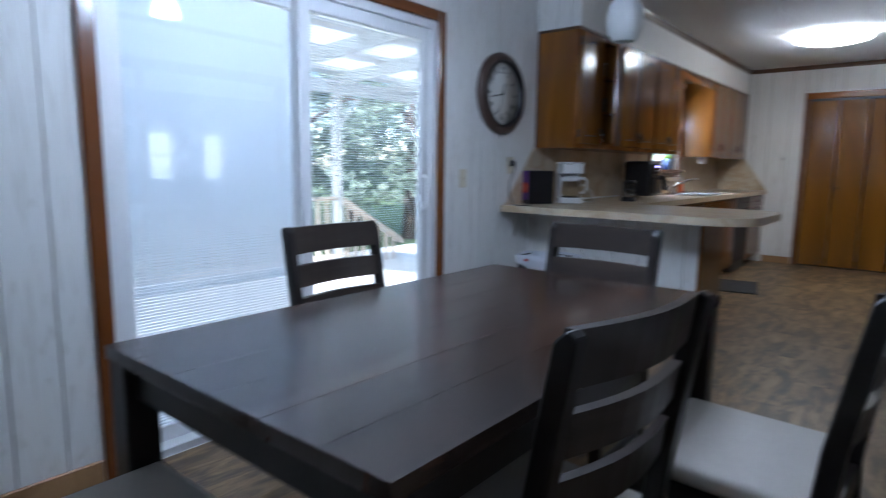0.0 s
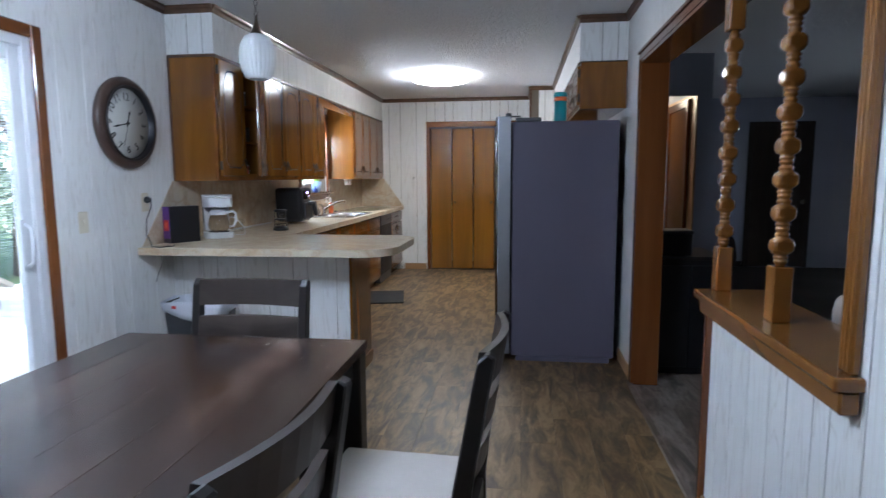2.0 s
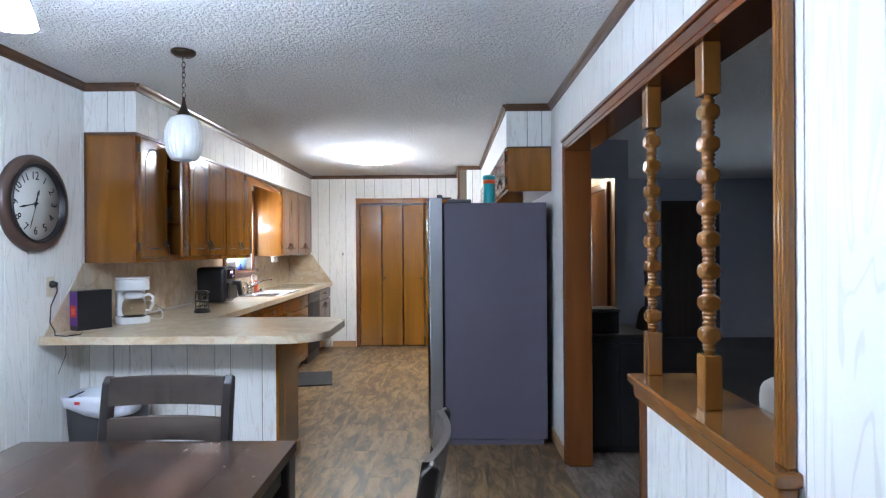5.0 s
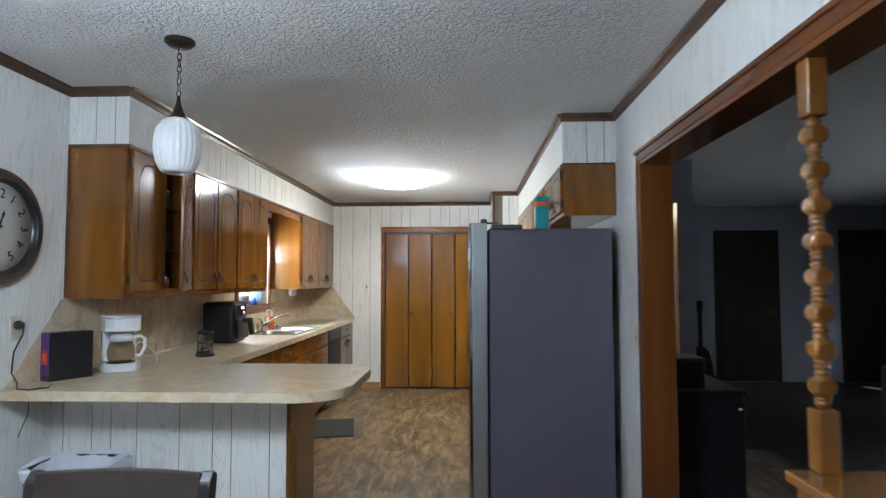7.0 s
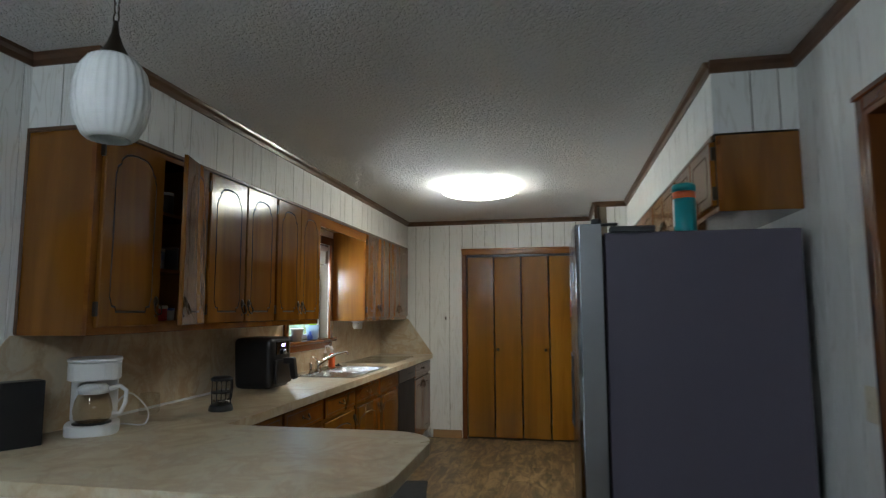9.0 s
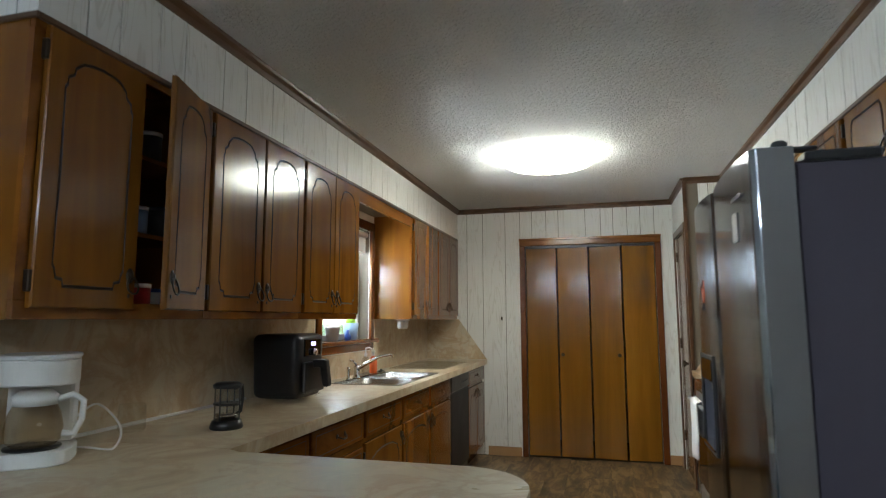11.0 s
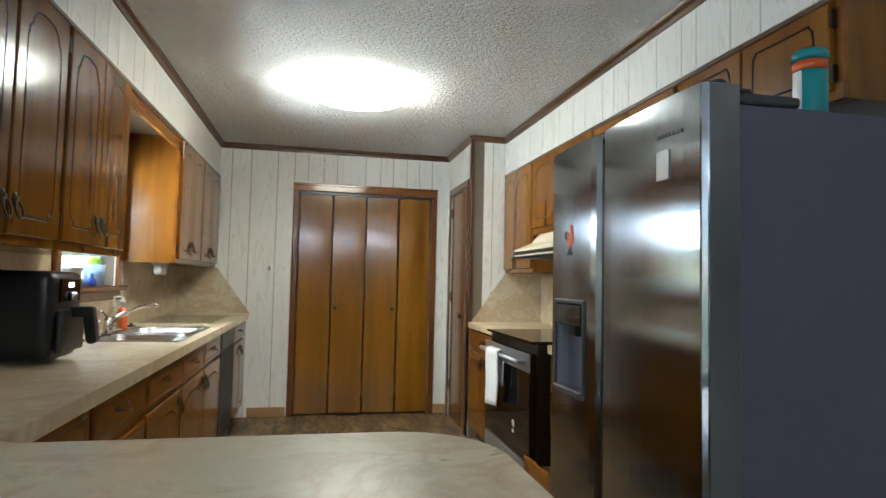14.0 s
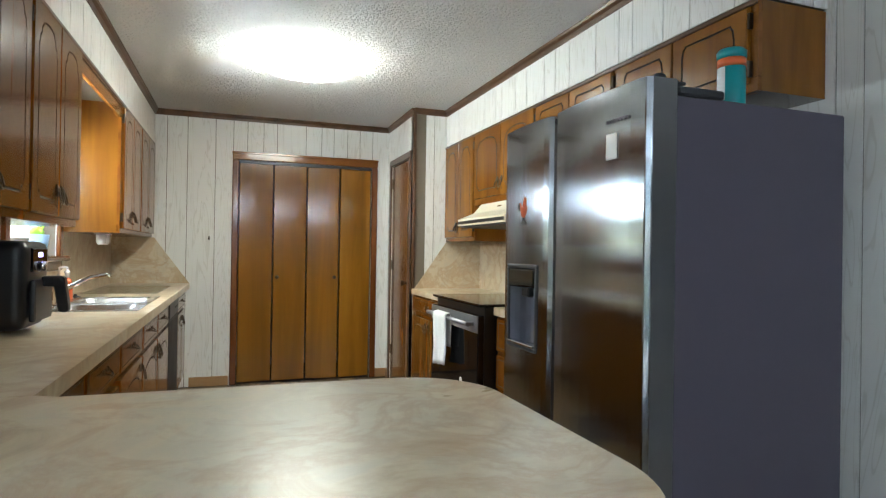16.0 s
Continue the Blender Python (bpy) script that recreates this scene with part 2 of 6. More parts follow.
WHITEPAINT = plain("white_vinyl_frame", (0.78, 0.79, 0.80), 0.35)
ALMOND = plain("almond_enamel", (0.66, 0.60, 0.46), 0.3)
BRONZE = plain("antique_bronze", (0.06, 0.045, 0.03), 0.35, 0.9)
CHROME = plain("chrome", (0.7, 0.7, 0.72), 0.12, 1.0, 0.05, 10, 0.0)
GLASS = glassy("clear_glass")


def thin_glass(name, tint, gloss=0.12):
    """A thin wall of glass: mostly clear, with a sheen."""
    m, nt, b = nodes_of(name)
    tr = nt.nodes.new("ShaderNodeBsdfTransparent")
    tr.inputs[0].default_value = (*tint, 1)
    gl = nt.nodes.new("ShaderNodeBsdfGlossy")
    gl.inputs["Roughness"].default_value = 0.03
    lw = nt.nodes.new("ShaderNodeLayerWeight")
    lw.inputs[0].default_value = 0.25
    mx = nt.nodes.new("ShaderNodeMixShader")
    link(nt, span(nt, lw.outputs["Facing"], 0.03, 0.45), mx.inputs[0])
    link(nt, tr.outputs[0], mx.inputs[1])
    link(nt, gl.outputs[0], mx.inputs[2])
    link(nt, mx.outputs[0], nt.nodes["Material Output"].inputs[0])
    return m


THIN = thin_glass("thin_clear_glass", (0.93, 0.94, 0.93))
BROWNGLASS = thin_glass("coffee_stained_glass", (0.82, 0.74, 0.62))
BULB = glow("lit_frosted_bulb", BULB_TINT, BULB_GLOW)
INNERBULB = glow("lit_inner_bulb", LAMP_TINT, 110.0)
LAMPGLASS = glow("lit_frosted_glass", LAMP_TINT, LAMP_GLOW)
OPAL = translucent("opal_glass", (0.80, 0.81, 0.80), 0.3, 0.15)
BLIND = translucent("white_blind_slat", (0.68, 0.73, 0.79), 0.36)
CLOTH = plain("white_cotton_towel", (0.72, 0.72, 0.72), 0.95, 0, 0.1, 120, 0.5)
BAGFILM = translucent("white_bin_liner", (0.72, 0.74, 0.80), 0.3, 0.25)
RUBBER = plain("charcoal_mat", (0.03, 0.032, 0.036), 0.85, 0, 0.2, 120, 0.5)
DIALPAPER = plain("clock_dial", (0.62, 0.61, 0.57), 0.6)
INK = plain("black_ink", (0.012, 0.011, 0.010), 0.6)
CLOCKWOOD = plain("dark_walnut_rim", (0.075, 0.045, 0.034), 0.32, 0, 0.4, 25, 0.1)
TEAL = plain("teal_plastic", (0.015, 0.30, 0.33), 0.3)
ORANGE = plain("orange_plastic", (0.72, 0.13, 0.03), 0.35)
RED = plain("red_print", (0.50, 0.03, 0.03), 0.4)
BLUE = plain("blue_print", (0.03, 0.08, 0.40), 0.35)
GREEN = plain("lime_plastic", (0.30, 0.55, 0.04), 0.4)
PALEBLUE = plain("pale_blue_plastic", (0.30, 0.45, 0.70), 0.35)
PURPLE = plain("purple_print", (0.10, 0.03, 0.22), 0.4)
LIVWALL = plain("grey_blue_living_wall", (0.29, 0.30, 0.35), 0.7)
LIVFLOOR = plain("dark_living_floor", (0.05, 0.042, 0.036), 0.5, 0, 0.4, 12)
DARKDOOR = wood("dark_brown_door", (0.012, 0.007, 0.004), (0.025, 0.014, 0.008), (0.04, 0.024, 0.014), "z", 0.75)
SOFA = plain("grey_sofa_fabric", (0.10, 0.095, 0.09), 0.95, 0, 0.3, 150, 0.5)
FLEECE = plain("cream_fleece", (0.55, 0.51, 0.45), 0.98, 0, 0.3, 60, 0.8)
DECK = wood("deck_boards", (0.64, 0.62, 0.58), (0.74, 0.72, 0.68), (0.80, 0.78, 0.74), "x", 0.7)
# near-white so that sun glare on the ground sits in the colour
GLAREPAD = plain("glare_white_pad", (0.74, 0.73, 0.70), 0.85, 0, 0.12, 14, 0.2)
RAILWOOD = wood("treated_pine", (0.52, 0.43, 0.34), (0.62, 0.53, 0.43), (0.70, 0.61, 0.51), "z", 0.7)
PATIOWHITE = plain("patio_white_paint", (0.75, 0.75, 0.74), 0.5)
PATIOPANEL = translucent("translucent_roof_panel", (0.88, 0.90, 0.87), 0.88)
GRASS = plain("lawn", (0.10, 0.15, 0.045), 0.9, 0, 0.4, 8)
# paler than real foliage: bright outdoor haze is mixed into the leaf colour
HAZYLEAF = leafy("haze_paled_leaves", (0.25, 0.31, 0.24), 0.5)
BARK = plain("bark", (0.10, 0.075, 0.055), 0.9, 0, 0.4, 30, 0.6)

# ---- mesh helpers ----


def box(x0, y0, z0, x1, y1, z1, bev=0.0, seg=1):
    bm = bmesh.new()
    v = [bm.verts.new(p) for p in ((x0, y0, z0), (x1, y0, z0), (x1, y1, z0), (x0, y1, z0), (x0, y0, z1), (x1, y0, z1), (x1, y1, z1), (x0, y1, z1))]
    for f in ((0, 3, 2, 1), (4, 5, 6, 7), (0, 1, 5, 4), (1, 2, 6, 5), (2, 3, 7, 6), (3, 0, 4, 7)):
        bm.faces.new([v[i] for i in f])
    if bev:
        bmesh.ops.bevel(bm, geom=list(bm.edges), offset=bev, segments=seg, profile=0.6, affect="EDGES")
    return bm


def join(*bms):
    out = bms[0]
    for b in bms[1:]:
        me = bpy.data.meshes.new("tmp")
        b.to_mesh(me)
        b.free()
        out.from_mesh(me)
        bpy.data.meshes.remove(me)
    return out


def moved(bm, m):
    bmesh.ops.transform(bm, matrix=m, verts=list(bm.verts))
    return bm


def lathe(profile, seg=24, centre=(0, 0, 0), wave=0.0, waves=0):
    bm = bmesh.new()
    rings = []
    for r, z in profile:
        ring = []
        for i in range(seg):
            a = 2 * math.pi * i / seg
            q = r * (1 + wave * math.cos(waves * a)) if waves else r
            ring.append(bm.verts.new((centre[0] + q * math.cos(a), centre[1] + q * math.sin(a), centre[2] + z)))
        rings.append(ring)
    for a, b in zip(rings, rings[1:]):
        for i in range(seg):
            f = bm.faces.new((a[i], a[(i + 1) % seg], b[(i + 1) % seg], b[i]))
            f.smooth = True
    if profile[0][0] > 1e-4:
        bm.faces.new(rings[0][::-1])
    if profile[-1][0] > 1e-4:
        bm.faces.new(rings[-1])
    bmesh.ops.remove_doubles(bm, verts=list(bm.verts), dist=1e-5)
    bmesh.ops.recalc_face_normals(bm, faces=list(bm.faces))
    return bm


def tube(points, r, seg=8, closed=False):
    bm = bmesh.new()
    pts = [Vector(p) for p in points]
    n = len(pts)
    rings = []
    for i, p in enumerate(pts):
        a = pts[(i - 1) % n] if closed or i else p
        b = pts[(i + 1) % n] if closed or i < n - 1 else p
        d = (b - a).normalized()
        u = d.orthogonal().normalized() if not rings else (last - d * last.dot(d)).normalized()
        last = u
        w = d.cross(u)
        rr = r[i] if isinstance(r, (list, tuple)) else r
        rings.append([bm.verts.new(p + (u * math.cos(2 * math.pi * k / seg) + w * math.sin(2 * math.pi * k / seg)) * rr) for k in range(seg)])
    pairs = list(zip(rings, rings[1:])) + ([(rings[-1], rings[0])] if closed else [])
    for a, b in pairs:
        for k in range(seg):
            f = bm.faces.new((a[k], a[(k + 1) % seg], b[(k + 1) % seg], b[k]))
            f.smooth = True
    if not closed:
        bm.faces.new(rings[0][::-1])
        bm.faces.new(rings[-1])
    bmesh.ops.recalc_face_normals(bm, faces=list(bm.faces))
    return bm


def prism(poly, axis, a, b, bev=0.0):
    """A polygon pushed along an axis from a to b. axis 'z': (x, y); 'y': (x, z); 'x': (y, z)."""
    bm = bmesh.new()
    put = {"z": lambda p, d: (p[0], p[1], d), "y": lambda p, d: (p[0], d, p[1]), "x": lambda p, d: (d, p[0], p[1])}[axis]
    lo = [bm.verts.new(put(p, a)) for p in poly]
    hi = [bm.verts.new(put(p, b)) for p in poly]
    n = len(poly)
    bm.faces.new(lo)
    bm.faces.new(hi)
    for i in range(n):
        bm.faces.new((lo[i], lo[(i + 1) % n], hi[(i + 1) % n], hi[i]))
    bmesh.ops.recalc_face_normals(bm, faces=list(bm.faces))
    if bev:
        bmesh.ops.bevel(bm, geom=list(bm.edges), offset=bev, segments=1, affect="EDGES")
    return bm


def thing(name, m, label, category, group=""):
    e = new(name)
    e.empty_display_size = 0.1
    e.matrix_world = m
    return tagged(e, label, category, group)


def mesh_of(name, bm, material):
    me = bpy.data.meshes.new(name)
    bm.to_mesh(me)
    bm.free()
    me.materials.append(material)
    return me


def part(name, bm, material, parent, label="", m=None):
    ob = new(name, mesh_of(name, bm, material))
    ob.parent = parent
    if m is not None:
        ob.matrix_basis = m
    if label:
        tagged(ob, label)
    return ob


def solid(name, bm, material, label, category, m=None, kind="", group=""):
    """A thing of one mesh, or a piece of the setting."""
    ob = new(name, mesh_of(name, bm, material))
    if m is not None:
        ob.matrix_world = m
    return tagged(ob, label, category, group, kind)


def arc(cx, cy, r, a0, a1, n=8):
    return [(cx + r * math.cos(radians(a0 + (a1 - a0) * i / n)), cy + r * math.sin(radians(a0 + (a1 - a0) * i / n))) for i in range(n + 1)]

# ---- setting ----
XR, YF, ZC, YB = 3.02, 4.71, 2.43, -5.6
LIV_X, LIV_Y0, LIV_Y1 = 8.2, -5.6, 5.4
WALL_T = 0.14
PITCH = (0.125, 0.225, 0.155, 0.205, 0.10, 0.19, 0.25, 0.15)
GAP = 0.0052


def split(u0, u1, z0, z1, holes):
    """The rectangles that are left of one strip when the holes are cut out."""
    cuts = sorted({u0, u1, *[h for hole in holes for h in hole[:2] if u0 < h < u1]})
    out = []
    for a, b in zip(cuts, cuts[1:]):
        spans = [(z0, z1)]
        for h0, h1, k0, k1 in holes:
            if h0 < b - 1e-6 and h1 > a + 1e-6:
                spans = [s for lo, hi in spans for s in ((lo, min(hi, k0)), (max(lo, k1), hi)) if s[1] - s[0] > 1e-4]
        out += [(a, b, lo, hi) for lo, hi in spans]
    return out


def slab(axis, at, side, t, a, b, lo, hi):
    """A flat board on a plane; side: the way that its face looks."""
    p, q = sorted((at, at + side * t))
    return box(p, a, lo, q, b, hi) if axis == "x" else box(a, p, lo, b, q, hi)


PLANKS = []


def panel_wall(name, axis, at, side, u0, u1, z0, z1, holes=(), thick=WALL_T, shift=0.0, marks=(), label="whitewashed vertical wood-grain panelling with dark grooves"):
    """A wall whose face, side ways of the plane at, carries grooved panelling; planks are laid last."""
    w = solid(name, join(*[slab(axis, at - side * 0.005, -side, thick - 0.005, r[0], r[1], r[2] - (0.03 if r[2] == 0 else 0), r[3]) for r in split(u0, u1, z0, z1, holes)]), GROOVE, label, "wall", kind="structure")
    PLANKS.append((w, axis, at, side, u0, u1, z0, z1, holes, shift, marks))
    return w


def groove_lines(u0, u1, shift, marks):
    """Where the grooves of one panelled face run: the known ones, carried on at the usual widths."""
    g = list(marks) or [u0 - shift]
    k = 0
    while g[-1] < u1:
        g.append(g[-1] + PITCH[k % 8])
        k += 1
    while g[0] > u0:
        g.insert(0, g[0] - PITCH[k % 8])
        k += 1
    return g


def lay_planks():
    for w, axis, at, side, u0, u1, z0, z1, holes, shift, marks in PLANKS:
        g = groove_lines(u0, u1, shift, marks)
        for p, q in zip(g, g[1:]):
            a, b = max(p + GAP / 2, u0), min(q - GAP / 2, u1)
            if b - a > 0.008:
                for r in split(a, b, z0, z1, holes):
                    part("plank", slab(axis, at, -side, 0.005, *r), PANEL, w)


SLIDER = (-2.935, -1.115, 0.0, 1.985)
WINDOW = (2.31, 3.13, 1.165, 1.995)
OPENING = (-1.40, 0.10, 0.0, 2.02)
HATCH = (-2.31, -1.40, 0.868, 2.02)
panel_wall("wall_west", "x", 0, 1, YB, YF, 0, ZC, [SLIDER, WINDOW], marks=(-0.67, -0.505, -0.24, -0.036))
panel_wall("wall_north", "y", YF, -1, 0, XR + WALL_T, 0, ZC, [(1.02, 2.24, 0, 2.03)], marks=(0.425, 0.59, 0.82, 0.97, 1.09, 1.23, 1.35, 1.61, 1.755, 1.87, 2.0, 2.12))
panel_wall("wall_east", "x", XR, -1, YB, YF, 0, ZC, [OPENING, HATCH], marks=(-2.64, -2.405, -2.264, -2.185, -2.04, -1.93, -1.77, -1.62))
panel_wall("wall_south", "y", YB, 1, 0, XR + WALL_T, 0, ZC)
panel_wall("wall_nook_side", "x", 2.41, -1, 3.825, YF, 0, ZC, [(3.965, 4.565, 0, 2.03)], thick=0.1)
panel_wall("wall_nook_front", "y", 3.825, -1, 2.51, XR, 0, ZC, thick=0.1, shift=0.05)
solid("nook_corner_post", box(2.41, 3.827, 0, 2.51, 3.925, ZC), WHITEPAINT, "white painted corner of the pantry nook", "wall", kind="structure")
solid("trim_nook_corner", box(2.395, 3.810, 0.90, 2.422, 3.837, 2.40, 0.003), TRIM, "brown corner moulding", "trim", kind="structure")

# the closet behind the folding doors and behind the nook door
solid("closet_shell", join(box(0.9, YF + 0.9, 0, 2.4, YF + 1.0, ZC), box(0.8, YF + 0.14, 0, 0.9, YF + 1.0, ZC), box(2.4, YF + 0.14, 0, 2.5, YF + 1.0, ZC)), LIVWALL, "dark closet walls", "wall", kind="structure")
# the living room
LIVLAB = "dim grey-blue living room wall"
solid("wall_living_north", box(3.16, LIV_Y1, -0.05, LIV_X, LIV_Y1 + 0.12, ZC), LIVWALL, LIVLAB, "wall", kind="structure")
solid("wall_living_south", box(3.16, LIV_Y0 - 0.12, -0.05, LIV_X, LIV_Y0, ZC), LIVWALL, LIVLAB, "wall", kind="structure")
solid("wall_living_east", join(*[slab("x", LIV_X, 1, 0.12, *r) for r in split(LIV_Y0 - 0.12, LIV_Y1 + 0.12, -0.05, ZC, [(0.95, 1.45, 0.85, 1.75), (1.95, 2.45, 0.85, 1.75)])]), LIVWALL, LIVLAB, "wall", kind="structure")
solid("wall_living_back", join(*[slab("x", XR + WALL_T, 1, 0.012, *r) for r in split(LIV_Y0, LIV_Y1, 0, ZC, [OPENING, HATCH])]), LIVWALL, "grey-blue back of the kitchen wall", "wall", kind="structure")
solid("wall_hall", box(3.90, 2.07, 0, 4.02, LIV_Y1, ZC), LIVWALL, "dim hallway partition wall", "wall", kind="structure")
solid("hall_panelling", box(3.885, 2.07, 0, 3.90, LIV_Y1, 2.09), PINE, "orange wood panelling lit in the hallway", "panelling", kind="structure")
solid("hall_header", box(3.172, 2.05, 2.06, 3.90, 2.13, ZC), LIVWALL, "dim header above the hallway mouth", "wall", kind="structure")
solid("floor_living", box(XR + WALL_T, LIV_Y0, -0.1, LIV_X, LIV_Y1, -0.004), LIVFLOOR, "dark wood-look living room floor", "floor", kind="structure")
solid("floor", box(-0.0, YB, -0.1, XR + WALL_T, YF + 1.0, -0.004), FLOORBASE, "rustic brown plank-print vinyl floor", "floor", kind="structure")
solid("ceiling", box(-0.2, YB - 0.2, ZC, LIV_X + 0.2, YF + 1.1, ZC + 0.12), CEIL, "white popcorn-textured ceiling", "ceiling", kind="structure")
solid("threshold", box(2.985, -1.38, 0.0, 3.02, 0.10, 0.012, 0.004), GREYVINYL, "grey vinyl transition strip on the floor", "threshold", kind="structure")

# soffits above the wall cabinets
def soffit(name, x0, x1, y0, y1, face, side):
    b = solid(name, box(x0 + (0.005 if side < 0 else 0), y0 + 0.005, 2.125, x1 - (0.005 if side > 0 else 0), y1, ZC), GROOVE, "panelled soffit above the wall cabinets", "soffit", kind="structure")
    PLANKS.append((b, "x", face, side, y0, y1, 2.125, ZC, (), 0.02, (0.153, 0.274, 0.444) if side > 0 else ()))
    PLANKS.append((b, "y", y0, -1, x0 + (0.005 if side < 0 else 0), x1 - (0.005 if side > 0 else 0), 2.125, ZC, (), 0.0, (0.147, 0.25) if side > 0 else (2.846, 2.952)))


soffit("soffit_west", 0.0, 0.325, 0.0, YF, 0.325, 1)
soffit("soffit_east", 2.695, XR, 0.625, 3.825, 2.695, -1)


def crown(name, pts):
    """Brown crown moulding along a run of corners, on the left of its direction of travel."""
    bms = []
    for (ax, ay), (bx_, by_) in zip(pts, pts[1:]):
        d = Vector((bx_ - ax, by_ - ay, 0))
        ln = d.length
        prof = [(0.0, -0.048), (0.0, 0.0), (0.030, 0.0), (0.026, -0.014), (0.012, -0.026), (0.008, -0.048)]
        bm = prism([(p, q) for p, q in prof], "x", -0.008, ln + 0.008)
        ang = math.atan2(d.y, d.x)
        bms.append(moved(bm, Matrix.Translation((ax, ay, ZC - 0.001)) @ Matrix.Rotation(ang, 4, "Z")))
    return solid(name, join(*bms), TRIM, "dark brown crown moulding", "trim", kind="structure")


crown("trim_crown_kitchen", [(2.41, YF), (2.41, 3.825), (2.695, 3.825), (2.695, 0.625), (XR, 0.625), (XR, YB)][::-1])
crown("trim_crown_west", [(0.0, 0.0), (0.325, 0.0), (0.325, YF), (2.41, YF)][::-1])
crown("trim_crown_dining", [(0.0, YB), (0.0, 0.0)][::-1])


def board(name, x0, y0, z0, x1, y1, z1, mat, label, category="trim", bev=0.004):
    return solid(name, box(x0, y0, z0, x1, y1, z1, bev), mat, label, category, kind="structure")


board("baseboard_north", 0.63, YF - 0.014, 0, 0.955, YF, 0.085, PINE, "light wood baseboard", "baseboard")
board("baseboard_north_end", 2.295, YF - 0.014, 0, 2.409, YF, 0.085, PINE, "light wood baseboard", "baseboard")
board("baseboard_nook", 2.396, 4.605, 0, 2.41, YF - 0.015, 0.085, PINE, "light wood baseboard", "baseboard")
board("baseboard_west", 0, YB, 0, 0.014, -3.0, 0.085, PINE, "light wood baseboard", "baseboard")
board("baseboard_west_end", 0, -1.05, 0, 0.014, -0.055, 0.085, PINE, "light wood baseboard", "baseboard")
board("baseboard_peninsula", 1.222, -0.05, 0, 1.236, 0.40, 0.085, PINE, "light wood baseboard", "baseboard")
board("baseboard_east", 3.006, 0.16, 0, 3.02, 0.62, 0.085, PINE, "light wood baseboard", "baseboard")

# casing of the opening and the hatch in the east wall
cas = thing("opening_casing", pose(3.02, -1.2, 0), "reddish stained wood casing round the wide opening", "door casing")
tagged(cas, kind="structure")


def casing_piece(name, bm, mat, label=""):
    return part(name, moved(bm, Matrix.Translation((-3.02, 1.2, 0))), mat, cas, label)


casing_piece("jamb", box(3.005, 0.080, 0, 3.175, 0.102, 2.02, 0.003), CASING)
casing_piece("casing_upright", box(3.004, 0.102, 0, 3.021, 0.152, 2.085, 0.005), CASING)
casing_piece("casing_head", join(box(3.004, -2.375, 2.02, 3.021, 0.102, 2.085, 0.005), box(2.996, -2.38, 2.065, 3.006, 0.157, 2.085, 0.003)), CASINGY)
casing_piece("head_board", box(3.005, -2.33, 2.002, 3.175, 0.080, 2.022, 0.002), CASINGY)
casing_piece("jamb_south", box(3.005, -2.33, 0.900, 3.175, -2.307, 2.002, 0.003), CASING)
casing_piece("casing_south", join(box(2.998, -2.375, 0.900, 3.021, -2.33, 2.02, 0.005)), HONEY)
for k in range(3):
    casing_piece("reed", box(2.993, -2.371 + 0.0145 * k, 0.905, 2.999, -2.361 + 0.0145 * k, 2.02, 0.002), HONEY)
casing_piece("half_wall_end", box(2.995, -1.402, 0, 3.185, -1.38, 0.866, 0.003), CASING)
casing_piece("ledge", join(box(2.955, -2.395, 0.868, 3.215, -1.362, 0.900, 0.008, 2), box(2.975, -2.385, 0.813, 3.02, -1.38, 0.868, 0.006)), HONEYY)
board("baseboard_half_wall", 3.006, -5.5, 0, 3.02, -1.405, 0.085, PINE, "light wood baseboard", "baseboard")


def spindle(x, y):
    s = thing("spindle", pose(x, y, 0.900), "turned honey-stained wood spindle with stacked balls", "spindle", "spindles on the ledge")
    h = 0.028
    part("base_block", box(-h, -h, 0, h, h, 0.165, 0.004), HONEY, s)
    part("top_block", box(-h, -h, 0.945, h, h, 1.102, 0.004), HONEY, s)
    prof = [(0.012, 0.160)]
    n, z0, z1 = 8, 0.172, 0.938
    st = (z1 - z0) / n
    for i in range(n):
        a = z0 + i * st
        for f, r in ((0.0, 0.015), (0.05, 0.0195), (0.10, 0.0195), (0.13, 0.015), (0.18, 0.0205), (0.23, 0.0205), (0.27, 0.016), (0.34, 0.027), (0.42, 0.0335), (0.55, 0.0355), (0.68, 0.0335), (0.76, 0.027), (0.82, 0.016), (0.87, 0.0195), (0.93, 0.0195), (0.97, 0.015)):
            prof.append((r, a + f * st))
    prof.append((0.012, 0.95))
    turn = lathe(prof, 40)
    for v in turn.verts:
        v.co.x, v.co.y = max(-0.0278, min(0.0278, v.co.x)), max(-0.0278, min(0.0278, v.co.y))
    for f in turn.faces:
        f.smooth = max(abs(v.co.x) for v in f.verts) < 0.0277 and max(abs(v.co.y) for v in f.verts) < 0.0277
    part("turning", turn, HONEY, s)
    return s


spindle(3.05, -1.385)
spindle(3.05, -1.875)

# ---- folding closet doors ----
bif = thing("door_1", pose(1.63, YF, 0), "four-leaf folding closet door in glossy orange-brown veneer", "closet door")
tagged(bif, kind="structure")
for i in range(4):
    xc = 1.02 + 0.305 * (i + 0.5) - 1.63
    leaf = part("leaf", box(-0.1465, -0.016, 0.015, 0.1465, 0.016, 2.005, 0.003), BIFOLD, bif, "", pose(xc, 0.03, 0, 0, 0, (1.5, -1.5, -5.0, 5.0)[i]))
    if i in (1, 2):
        part("knob", moved(lathe([(0.004, 0), (0.009, 0.004), (0.016, 0.012), (0.017, 0.02), (0.010, 0.026), (0.0, 0.027)], 14), pose(0, 0, 0, 90)), BRONZE, leaf, "round brown knob", pose((-0.11, 0.11)[i - 1], -0.016, 0.97))
